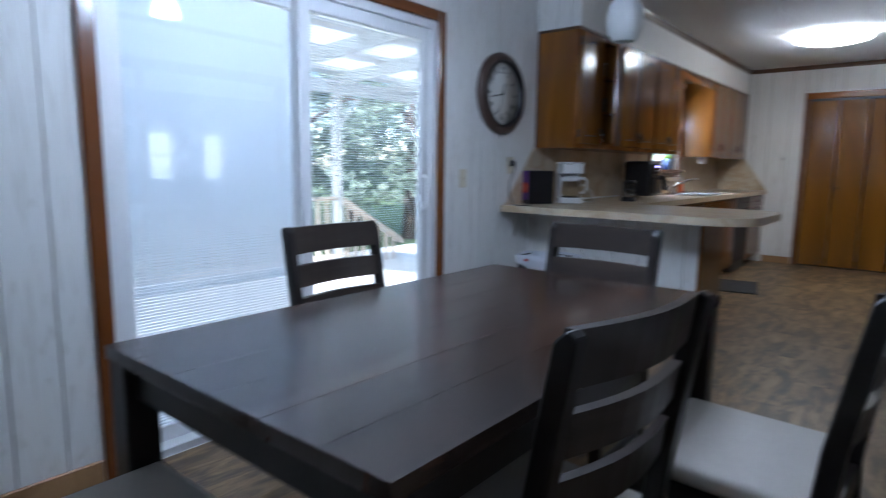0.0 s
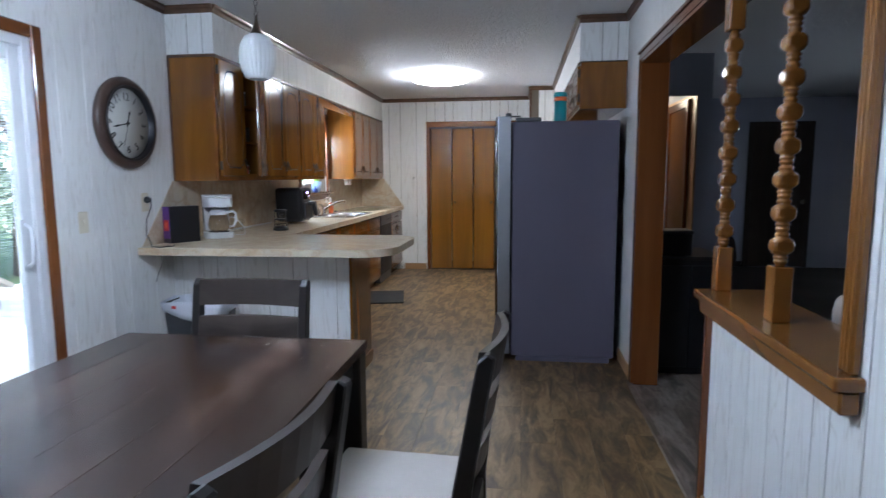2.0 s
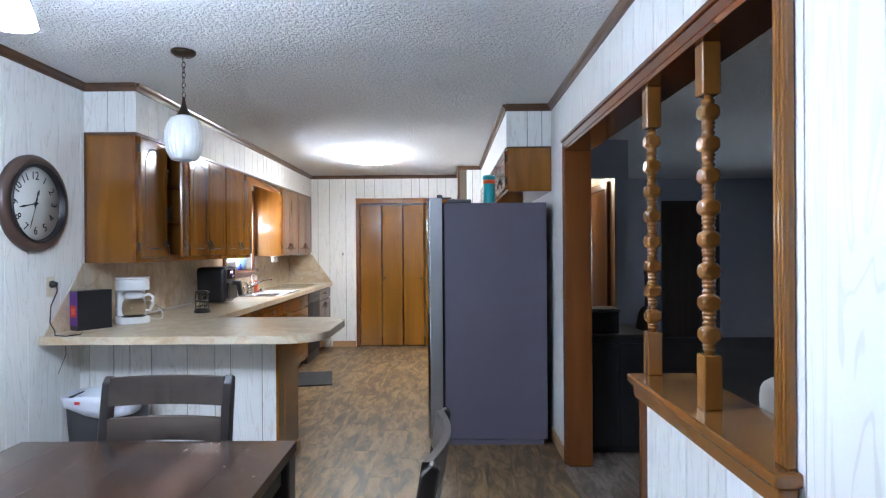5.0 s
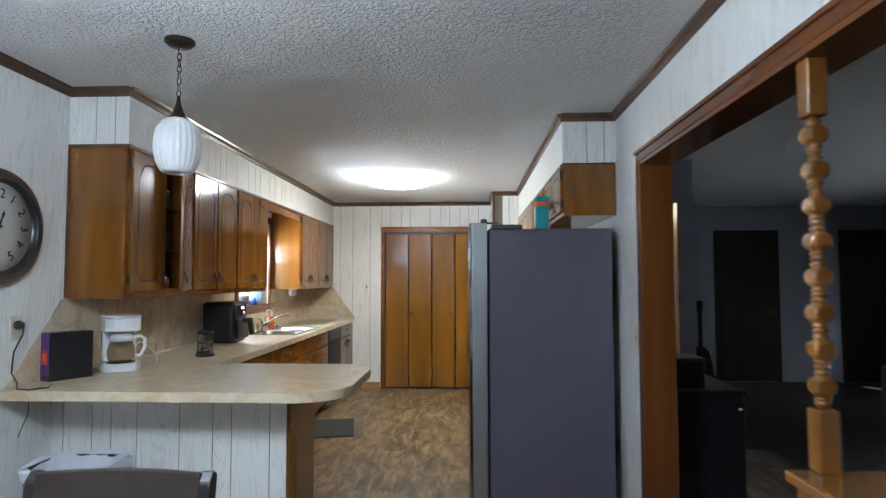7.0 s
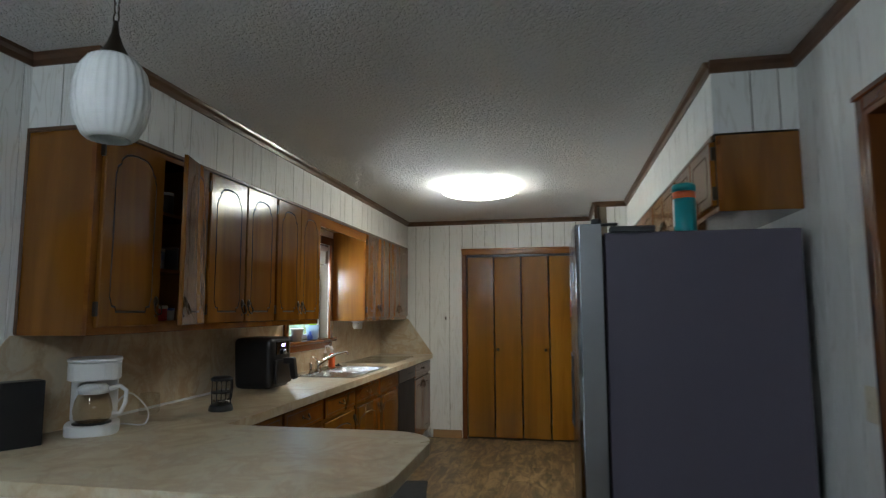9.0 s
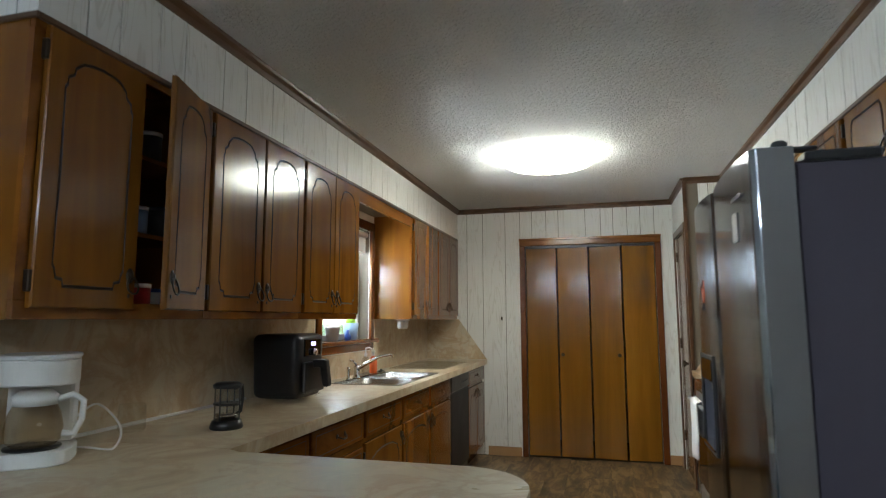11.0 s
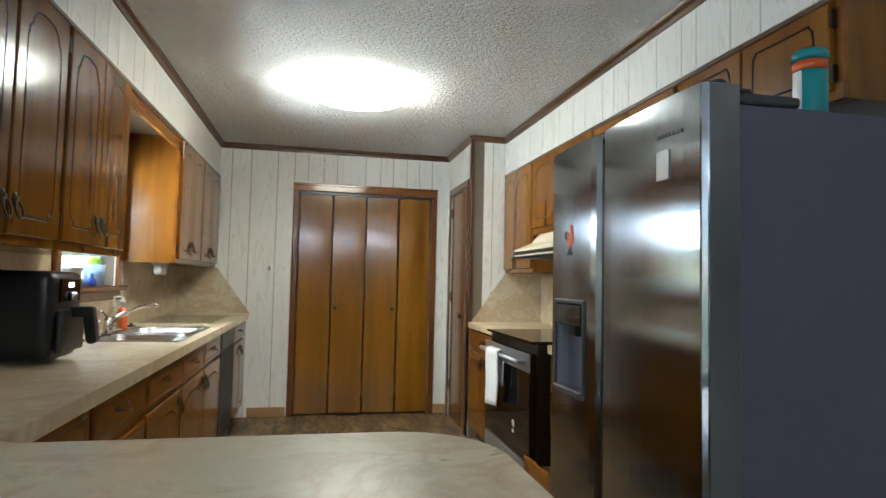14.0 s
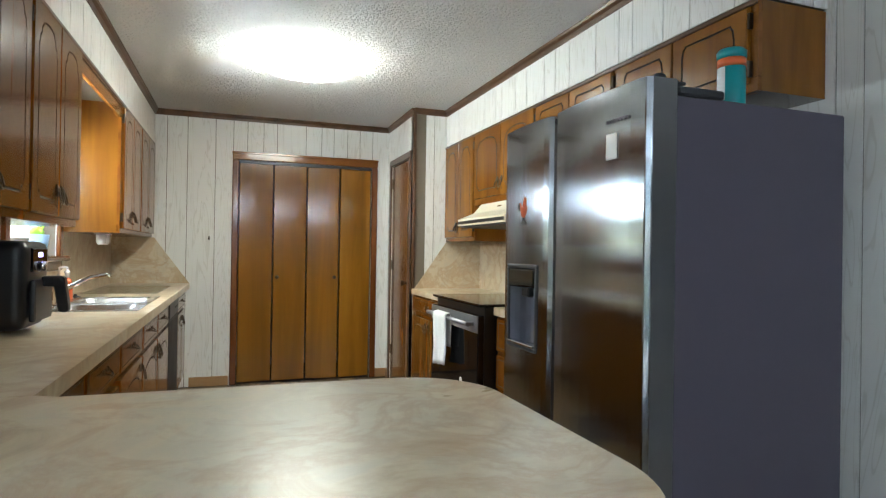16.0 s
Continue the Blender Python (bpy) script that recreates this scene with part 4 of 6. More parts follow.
base_cabinet(EAST(2.132, 0), 0.68, "honey oak drawer cabinet with its lowest drawer pulled out", [(0.67, 0.855, "drawer"), (0.46, 0.65, "drawer"), (0.12, 0.36, "drawer")], 0.595, 2)

dw = thing("dishwasher", WEST(3.368, 0), "black and grey built-in dishwasher", "dishwasher")
part("body", box(0.003, -0.58, 0.02, 0.619, -0.01, 0.866), DARKGREY, dw)
part("door", box(0.006, -0.596, 0.12, 0.616, -0.58, 0.735, 0.006), plain("dishwasher_black", (0.020, 0.020, 0.022), 0.5, 0, 0.1, 30, 0.05, 0.3), dw, "black dishwasher door")
part("control_panel", box(0.006, -0.600, 0.74, 0.616, -0.58, 0.864, 0.006), BLACKPL, dw)
part("kickplate", box(0.01, -0.56, 0.02, 0.62, -0.55, 0.115), BLACKPL, dw)
for k in range(5):
    part("button", box(0.33 + 0.045 * k, -0.603, 0.79, 0.36 + 0.045 * k, -0.600, 0.805), DARKGREY, dw)

# ---- counters ----
SX0, SX1, SY0, SY1 = 0.135, 0.555, 2.27, 3.09
ct = thing("countertop", pose(0.3, 0.4, 0.870), "cream marbled laminate countertop with a rounded peninsula", "countertop")


def counter_piece(name, bm):
    part(name, moved(bm, Matrix.Translation((-0.3, -0.4, -0.870))), COUNTER, ct)


counter_piece("peninsula_slab", prism([(0.007, -0.435)] + arc(1.330, -0.195, 0.24, -90, 0, 16) + arc(1.370, 0.265, 0.20, 0, 90, 12) + [(0.675, 0.465), (0.625, 0.489), (0.007, 0.489)], "z", 0.870, 0.915, 0.0015))
counter_piece("wall_slab", join(box(0.007, 0.490, 0.870, 0.625, SY0, 0.915), box(0.007, SY0, 0.870, SX0, SY1, 0.915), box(SX1, SY0, 0.870, 0.625, SY1, 0.915), box(0.007, SY1, 0.870, 0.625, YF - 0.007, 0.915)))
solid("countertop", box(2.395, 1.445, 0.870, 3.013, 2.136, 0.915, 0.003), COUNTER, "short marbled laminate countertop beside the refrigerator", "countertop")
solid("countertop", box(2.395, 2.984, 0.870, 3.013, 3.818, 0.915, 0.003), COUNTER, "marbled laminate countertop beside the range", "countertop")
pen = solid("peninsula_base", join(box(0.0, -0.055, 0, 1.205, 0.40, 0.869)), GROOVE, "panelled peninsula base under the counter", "peninsula", kind="structure")
PLANKS.append((pen, "y", -0.06, -1, 0.0, 1.205, 0, 0.869, (), 0.08, (0.059, 0.208, 0.308, 0.44, 0.66, 0.83, 0.926, 1.12)))
part("end_panel", box(1.205, -0.06, 0.0, 1.222, 0.41, 0.869, 0.002), OAK, pen, "brown oak end panel")

sk = thing("sink", pose(0.345, 2.68, 0.915), "double-bowl stainless steel sink set in the counter", "sink")


def bowl(y0, y1):
    w0, w1, d = -0.175, 0.175, 0.16
    bm = bmesh.new()
    loops = []
    for ins, z in ((0.0, 0.002), (0.006, -0.004), (0.016, -d + 0.02), (0.04, -d)):
        pts = []
        for cx, cy, a0 in ((w1, y1, 0), (w0, y1, 90), (w0, y0, 180), (w1, y0, 270)):
            r = 0.05
            sx, sy = (1 if cx > 0 else -1), (1 if cy == y1 else -1)
            for p in arc(cx - sx * (r + ins), cy - sy * (r + ins), r, a0, a0 + 90, 4):
                pts.append(bm.verts.new((p[0], p[1], z)))
        loops.append(pts)
    n = len(loops[0])
    for A, B in zip(loops, loops[1:]):
        for i in range(n):
            f = bm.faces.new((A[i], A[(i + 1) % n], B[(i + 1) % n], B[i]))
            f.smooth = True
    bm.faces.new(loops[-1])
    bmesh.ops.recalc_face_normals(bm, faces=list(bm.faces))
    return bm


part("rim", join(box(-0.225, -0.430, 0.0, -0.175, 0.430, 0.006, 0.002), box(0.175, -0.430, 0.0, 0.222, 0.430, 0.006, 0.002), box(-0.175, -0.430, 0, 0.175, -0.397, 0.006, 0.002), box(-0.175, 0.397, 0, 0.175, 0.430, 0.006, 0.002), box(-0.175, -0.018, 0, 0.175, 0.018, 0.006, 0.002)), SINKSTEEL, sk)
part("bowl", bowl(-0.397, -0.018), SINKSTEEL, sk)
part("bowl", bowl(0.018, 0.397), SINKSTEEL, sk)
fc = thing("faucet", pose(0.155, 2.56, 0.921), "chrome single-lever kitchen faucet", "faucet")
part("base", lathe([(0.03, 0), (0.03, 0.01), (0.022, 0.02), (0.02, 0.06), (0.024, 0.075), (0.012, 0.09), (0.0, 0.092)], 16), CHROME, fc)
part("spout", tube([(0, 0, 0.06), (0.05, 0.02, 0.095), (0.13, 0.06, 0.14), (0.20, 0.09, 0.155), (0.215, 0.10, 0.14)], [0.014, 0.013, 0.011, 0.010, 0.010], 10), CHROME, fc)
part("lever", tube([(0, 0, 0.085), (-0.01, -0.05, 0.12), (-0.012, -0.10, 0.125)], 0.007, 8), CHROME, fc)
part("sprayer", moved(lathe([(0.017, 0), (0.017, 0.012), (0.010, 0.02), (0.013, 0.07), (0.009, 0.085), (0, 0.087)], 12), pose(0, -0.14, 0)), CHROME, fc)

# ---- refrigerator ----
fr = thing("refrigerator", pose(2.172, 0.945, 0), "stainless side-by-side refrigerator with dark grey sides", "refrigerator")
hw = 0.475
part("body", join(box(0.062, -hw + 0.040, 0.035, 0.790, hw - 0.018, 1.710, 0.006), box(0.10, -hw + 0.035, 0.0, 0.76, hw - 0.03, 0.035)), FRIDGESIDE, fr)
part("gasket", box(0.052, -hw + 0.042, 0.05, 0.062, hw - 0.022, 1.70), BLACKPL, fr)


def fridge_door(y0, y1, lab):
    bm = bmesh.new()
    prof = [(0.052, y0), (0.052, y1), (-0.035, y1), (-0.050, y1 - 0.012)] + [(-0.052 - 0.010 * math.sin(math.pi * k / 8), y1 - 0.012 + (y0 - y1 + 0.024) * k / 8) for k in range(1, 8)] + [(-0.050, y0 + 0.012), (-0.035, y0)]
    bm.free()
    if lab.endswith("door"):
        return part("door", prism(prof, "z", 0.055, 1.742, 0.0025), STEEL, fr, lab)

    def front(y):
        return -0.052 - 0.010 * math.sin(math.pi * min(1, max(0, (y1 - 0.012 - y) / (y1 - y0 - 0.024))))

    ya, yb = 0.17, 0.401
    near = [(0.052, y0), (0.052, ya), (front(ya), ya), (front((ya + y0) / 2), (ya + y0) / 2), (-0.050, y0 + 0.012), (-0.035, y0)]
    far = [(0.052, yb), (0.052, y1), (-0.035, y1), (-0.050, y1 - 0.012), (front((yb + y1) / 2), (yb + y1) / 2), (front(yb), yb)]
    mids = [ya + (yb - ya) * k / 6 for k in range(7)]
    band = [(0.052, ya), (0.052, yb)] + [(front(y), y) for y in mids[::-1]]
    return part("door", join(prism(near, "z", 0.055, 1.742), prism(far, "z", 0.055, 1.742), prism(band, "z", 0.055, 0.850), prism(band, "z", 1.165, 1.742)), STEEL, fr, lab)


rd = fridge_door(-hw, 0.048, "stainless refrigerator door")
ld = fridge_door(0.080, hw, "stainless freezer door with dispenser")
part("recess_edge", box(-0.035, 0.049, 0.06, 0.050, 0.079, 1.71), BLACKPL, fr, "black grip channel between the doors")
part("dispenser", join(box(-0.0645, 0.158, 0.835, -0.050, 0.413, 0.850, 0.003), box(-0.0645, 0.158, 1.165, -0.050, 0.413, 1.180, 0.003), box(-0.0645, 0.158, 0.850, -0.050, 0.17, 1.165, 0.002), box(-0.0645, 0.401, 0.850, -0.050, 0.413, 1.165, 0.002)), DARKGREY, ld, "grey water and ice dispenser")
part("niche", prism([(0.040, 0.1705), (0.040, 0.4005)] + [(-0.055 + 0.08 * math.sin(math.pi * k / 12), 0.2855 + 0.115 * math.cos(math.pi * k / 12)) for k in range(13)], "z", 0.851, 1.164), plain("dispenser_slate", (0.16, 0.17, 0.22), 0.3), ld, "slate grey curved niche")
part("control", box(-0.066, 0.173, 1.085, -0.030, 0.398, 1.163, 0.010, 3), BLACKGL, ld)
part("edge_strip", box(-0.033, -hw - 0.001, 0.058, 0.051, -hw + 0.001, 1.739), SATIN, rd, "satin grey door edge")
part("tray", box(-0.072, 0.173, 0.851, -0.035, 0.398, 0.862, 0.003), CHROME, ld)
part("nozzle", box(-0.045, 0.258, 1.045, -0.015, 0.318, 1.088, 0.006), BLACKPL, ld)
part("nameplate", join(*[box(-0.0628, -0.30 - 0.016 * k, 1.634, -0.0612, -0.290 - 0.016 * k, 1.644) for k in range(7)]), FRIDGESIDE, rd, "small grey maker's lettering as plain bars")
part("label", box(-0.0633, -0.345, 1.52, -0.0612, -0.29, 1.60), WHITEPL, rd, "small pale sticker")
for y in (-hw + 0.06, hw - 0.06):
    part("hinge_cover", join(box(0.085, y - 0.03, 1.708, 0.26, y + 0.035, 1.735, 0.006), box(0.03, y - 0.02, 1.741, 0.12, y + 0.02, 1.750, 0.003), moved(lathe([(0.02, 0), (0.02, 0.022), (0.014, 0.028), (0, 0.029)], 14), pose(0.035, y, 1.742))), DARKGREY, fr)
rooster = thing("refrigerator_magnet", pose(2.1105, 1.217, 1.385), "small orange and black rooster-shaped magnet", "magnet")
part("body", prism([(-0.02, 0.0), (0.0, -0.018), (0.018, -0.01), (0.026, 0.018), (0.038, 0.03), (0.034, 0.045), (0.022, 0.03), (0.008, 0.022), (0.0, 0.05), (-0.006, 0.066), (-0.016, 0.06), (-0.018, 0.035), (-0.026, 0.02)], "x", -0.003, 0.0), ORANGE, rooster)
part("tail", prism([(0.026, 0.022), (0.040, 0.012), (0.048, 0.034), (0.036, 0.048)], "x", -0.004, 0.0), INK, rooster)
part("base", prism([(-0.02, -0.044), (0.03, -0.044), (0.026, -0.034), (0.012, -0.034), (0.006, -0.016), (0.0, -0.016), (-0.004, -0.034), (-0.016, -0.034)], "x", -0.003, 0.0), INK, rooster)

# ---- range and hood ----
rg = thing("range", pose(2.345, 2.56, 0), "black and stainless electric range with a glass cooktop", "stove")
rw = 0.42
part("body", box(0.0, -rw, 0.03, 0.66, rw, 0.915, 0.004), BLACKPL, rg)
part("cooktop", join(box(-0.035, -rw, 0.915, 0.60, rw, 0.930, 0.005)), BLACKGL, rg, "black glass cooktop")
od = part("oven_door", box(-0.040, -rw + 0.006, 0.30, 0.0, rw - 0.006, 0.865, 0.006), BLACKGL, rg, "black glass oven door")
part("door_band", box(-0.043, -rw + 0.006, 0.765, -0.038, rw - 0.006, 0.862, 0.002), SATIN, od)
part("handle", join(tube([(-0.085, -rw + 0.05, 0.815), (-0.085, rw - 0.05, 0.815)], 0.013, 12), box(-0.085, -rw + 0.06, 0.805, -0.04, -rw + 0.085, 0.825, 0.003), box(-0.085, rw - 0.085, 0.805, -0.04, rw - 0.06, 0.825, 0.003)), SATIN, od)
part("drawer", box(-0.040, -rw + 0.006, 0.06, 0.0, rw - 0.006, 0.288, 0.006), SATIN, rg, "stainless storage drawer")
part("nameplate", box(-0.0425, -0.05, 0.205, -0.040, 0.05, 0.222), CHROME, rg)
part("sticker", join(moved(lathe([(0.0, 0), (0.022, 0.0), (0.022, 0.001), (0, 0.0012)], 16), pose(-0.0405, -0.16, 0.45, 0, -90)), box(-0.042, -0.175, 0.40, -0.0405, -0.145, 0.42)), WHITEPL, od, "round white sticker")
bg = part("backguard", box(0.585, -rw, 0.930, 0.655, rw, 1.10, 0.006), STEEL, rg)
for y in (-0.34, -0.25, 0.25, 0.34):
    part("knob", moved(lathe([(0.022, 0), (0.022, 0.012), (0.017, 0.026), (0, 0.027)], 14), pose(0.585, y, 1.0, 0, -90)), BLACKPL, bg)
part("clock_display", box(0.580, -0.12, 0.96, 0.586, 0.12, 1.05), BLACKGL, bg)

twl = thing("dish_towel", pose(2.26, 2.63, 0.832), "white printed cotton towel hanging on the oven handle", "towel")
bm = bmesh.new()
grid = []
for i in range(11):
    u = -0.115 + 0.023 * i
    row = []
    for k in range(19):
        s = -0.20 + 0.031 * k
        if s < 0:
            x, z = 0.019, s
        elif s < 0.05:
            a_ = math.pi * s / 0.05
            x, z = 0.019 * math.cos(a_), 0.017 * math.sin(a_)
        else:
            x, z = -0.019 - 0.01 * math.sin(u * 70 + s * 6) * min(1, s * 3), 0.05 - s
        zz = z - (0.03 * (i / 10.0) if s > 0.2 else 0)
        row.append(bm.verts.new((x, u * (1 + 0.12 * max(0, s)) + 0.006 * math.sin(s * 20), zz)))
    grid.append(row)
for A, B in zip(grid, grid[1:]):
    for k in range(18):
        f = bm.faces.new((A[k], B[k], B[k + 1], A[k + 1]))
        f.smooth = True
tw = part("cloth", bm, CLOTH, twl)
tw.modifiers.new("thickness", "SOLIDIFY").thickness = 0.003

hood = thing("range_hood", pose(XR, 2.62, 1.41), "almond enamel range hood under the short cabinet", "range hood")
part("canopy", prism([(-0.52, 0.0), (-0.02, 0.0), (-0.02, 0.163), (-0.34, 0.163), (-0.40, 0.095), (-0.52, 0.045)], "y", -0.39, 0.39, 0.003), ALMOND, hood)
part("vent_strip", box(-0.523, -0.38, 0.012, -0.519, 0.38, 0.032), BLACKPL, hood)
part("badge", box(-0.376, -0.03, 0.115, -0.362, 0.03, 0.13), CHROME, hood)
part("underside", box(-0.50, -0.38, -0.012, -0.04, 0.38, 0.0), DARKGREY, hood)

# ---- ceiling lamps ----
lamp = thing("ceiling_light", pose(1.42, 2.87, ZC), "round flush ceiling light glowing white with a finial", "ceiling light")
part("pan", lathe([(0.085, 0.0), (0.085, -0.018), (0.012, -0.022), (0.012, -0.092), (0.0, -0.092)], 40), WHITEPL, lamp)
part("diffuser", lathe([(0.300, -0.046), (0.309, -0.050), (0.288, -0.062), (0.225, -0.078), (0.13, -0.089), (0.0, -0.094)], 48), LAMPGLASS, lamp, "frosted glass bowl, lit")
for x in (-0.15, 0.15):
    part("bulb", lathe([(0.0, -0.058), (0.020, -0.052), (0.028, -0.040), (0.020, -0.028), (0.0, -0.022)], 16), INNERBULB, lamp, "lit bulb inside the bowl", pose(x, 0, 0))
part("finial", lathe([(0.0, -0.090), (0.013, -0.094), (0.009, -0.100), (0.015, -0.108), (0.0, -0.116)], 14), CHROME, lamp)
cl = thing("chandelier", pose(1.16, -2.33, ZC), "bronze three-light chandelier glowing above the dining table", "chandelier")
part("canopy", lathe([(0.06, 0.0), (0.06, -0.012), (0.012, -0.03), (0.0, -0.032)], 20), BRONZE, cl)
part("rod", tube([(0, 0, -0.03), (0, 0, -0.30)], 0.008, 8), BRONZE, cl)
for k in range(3):
    a_ = radians(120 * k + 110)
    c_, s_ = math.cos(a_), math.sin(a_)
    arm = part("arm", tube([(0, 0, -0.29), (0.09 * c_, 0.09 * s_, -0.33), (0.20 * c_, 0.20 * s_, -0.30), (0.26 * c_, 0.26 * s_, -0.315)], 0.007, 8), BRONZE, cl)
    part("glass_shade", lathe([(0.022, -0.312), (0.034, -0.325), (0.058, -0.360), (0.070, -0.395), (0.078, -0.425), (0.0, -0.430)], 24, (0.26 * c_, 0.26 * s_, 0)), BULB, arm, "lit frosted bell-shaped glass shade")
pn = thing("pendant_lamp", pose(0.886, -0.585, ZC), "unlit pendant lamp with a ribbed white glass globe on a chain", "pendant lamp")
part("canopy", lathe([(0.062, 0.0), (0.062, -0.012), (0.045, -0.026), (0.012, -0.030), (0.0, -0.034)], 24), BRONZE, pn, "dark bronze ceiling canopy")
for k in range(8):
    zc_ = -0.045 - 0.0265 * k
    pts = []
    for i in range(12):
        a_ = 2 * math.pi * i / 12
        u, v = 0.0085 * math.cos(a_), 0.017 * math.sin(a_)
        pts.append((u, 0, zc_ + v) if k % 2 else (0, u, zc_ + v))
    part("chain_link", tube(pts, 0.0022, 6, True), BRONZE, pn)
part("cord", tube([(0.004, 0.003, -0.03), (-0.003, 0.004, -0.10), (0.004, -0.003, -0.18), (0, 0, -0.265)], 0.002, 6), WHITEPL, pn)
part("cap", lathe([(0.006, -0.24), (0.010, -0.275), (0.020, -0.305), (0.036, -0.335), (0.040, -0.342), (0.0, -0.345)], 24), BRONZE, pn, "dark conical metal cap")
part("globe", lathe([(0.036, -0.338), (0.062, -0.352), (0.083, -0.385), (0.093, -0.43), (0.094, -0.475), (0.085, -0.525), (0.067, -0.562), (0.055, -0.572), (0.048, -0.572), (0.060, -0.555), (0.078, -0.52), (0.086, -0.47), (0.080, -0.40), (0.034, -0.348)], 96, (0, 0, 0), 0.022, 24), OPAL, pn, "ribbed opal glass globe")

# ---- dining table and chairs ----
tb = thing("dining_table", pose(1.305, -2.50, 0), "dark espresso plank-top dining table, scuffed at the corners", "dining table")
TW, TL = 0.455, 0.775
for i in range(6):
    x0 = -TW + 2 * TW * i / 6
    part("plank", box(x0 + 0.0003, -TL, 0.728, x0 + 2 * TW / 6 - 0.0003, TL, 0.760, 0.0007), ESPRESSO, tb)
for q in ((-TW + 0.03, -TL + 0.03, 0.645, TW - 0.03, -TL + 0.05, 0.7275), (-TW + 0.03, TL - 0.05, 0.645, TW - 0.03, TL - 0.03, 0.7275), (-TW + 0.03, -TL + 0.05, 0.645, -TW + 0.05, TL - 0.05, 0.7275), (TW - 0.05, -TL + 0.05, 0.645, TW - 0.03, TL - 0.05, 0.7275)):
    part("apron", box(*q), BLACKWOOD, tb)
for sx in (-1, 1):
    for sy in (-1, 1):
        part("leg", moved(box(-0.038, -0.038, 0, 0.038, 0.038, 0.7275, 0.004), pose(sx * (TW - 0.042), sy * (TL - 0.042), 0)), BLACKWOOD, tb)
bm = bmesh.new()
for k in range(60):
    x, y = TW - 0.02 - abs(random.gauss(0, 0.22)), TL - 0.02 - abs(random.gauss(0, 0.14))
    if x < -TW + 0.02:
        continue
    r, a_ = random.uniform(0.0008, 0.003), random.uniform(0, 6)
    bm.faces.new([bm.verts.new((x + r * math.cos(a_ + i * 1.57) * (2 if i % 2 else 0.7), y + r * math.sin(a_ + i * 1.57), 0.7604)) for i in range(4)])
tagged(part("scuffs", bm, LINEN, tb, "tiny pale chips in the finish"), kind="stuff")


def chair(m, label):
    """Ladder-back chair; it faces local +y, the middle of its seat at the origin."""
    c = thing("dining_chair", m, label, "dining chair", "chairs round the table")
    w, d = 0.210, 0.20
    for s in (-1, 1):
        part("front_leg", box(s * w - 0.02, d - 0.03, 0, s * w + 0.02, d + 0.01, 0.44, 0.004), BLACKWOOD, c)
        prof = [(-d - 0.035, 0.0), (-d + 0.008, 0.0), (-d + 0.020, 0.45), (-d + 0.004, 0.62), (-d - 0.052, 0.926), (-d - 0.075, 0.948), (-d - 0.093, 0.938), (-d - 0.040, 0.62), (-d - 0.022, 0.45)]
        part("back_post", prism([(y, z) for y, z in prof], "x", s * w - 0.017, s * w + 0.017, 0.004), BLACKWOOD, c)
        part("side_rail", box(s * w - 0.012, -d, 0.385, s * w + 0.012, d - 0.03, 0.44), BLACKWOOD, c)
        part("side_stretcher", box(s * w - 0.010, -d, 0.16, s * w + 0.010, d - 0.03, 0.195, 0.003), BLACKWOOD, c)
    part("front_rail", box(-w + 0.02, d - 0.022, 0.385, w - 0.02, d, 0.44), BLACKWOOD, c)
    part("back_rail", box(-w + 0.017, -d - 0.018, 0.385, w - 0.017, -d + 0.004, 0.44), BLACKWOOD, c)
    for z0, z1 in ((0.848, 0.944), (0.728, 0.806), (0.610, 0.688)):
        bm = bmesh.new()
        rows = []
        for k in range(9):
            u = -w + 0.012 + (2 * w - 0.024) * k / 8
            bow = -0.030 * math.cos(math.pi * (k - 4) / 8)
            rows.append([bm.verts.new((u, -d - 0.018 - 0.165 * max(0, (z - 0.62)) / 1.0 + bow + t + 0.008, z)) for z, t in ((z0, 0.010), (z1, 0.010), (z1, -0.010), (z0, -0.010))])
        for A, B in zip(rows, rows[1:]):
            for i in range(4):
                bm.faces.new((A[i], A[(i + 1) % 4], B[(i + 1) % 4], B[i]))
        bm.faces.new(rows[0])
        bm.faces.new(rows[-1])
        bmesh.ops.recalc_face_normals(bm, faces=list(bm.faces))
        part("slat", bm, SLATWOODX, c, "weathered brown curved slat")
    cu = box(-w - 0.012, -d + 0.012, 0.44, w + 0.012, d + 0.018, 0.492, 0.018, 3)
    for v in cu.verts:
        if v.co.z > 0.48:
            v.co.z += 0.010 * (1 - (v.co.x / 0.24) ** 2) * (1 - (v.co.y / 0.22) ** 2)
    for f in cu.faces:
        f.smooth = True
    part("seat", cu, LINEN, c, "oatmeal linen seat cushion")
    return c


c1 = chair(pose(1.28, -1.86, 0, 0, 0, 181), "dark wooden ladder-back chair pushed in at the table's end")
for m, lab in ((pose(0.755, -2.30, 0, 0, 0, -90), "dark wooden ladder-back chair before the patio door"), (pose(1.653, -2.81, 0, 0, 0, 82.4), "dark wooden ladder-back chair pushed under the table"),
               (pose(1.963, -2.22, 0, 0, 0, 86.6), "dark wooden ladder-back chair pulled out from the table"), (pose(1.17, -3.42, 0, 0, 0, 1), "dark wooden ladder-back chair at the table's near end")):
    tagged(copy_thing(c1, m), lab)

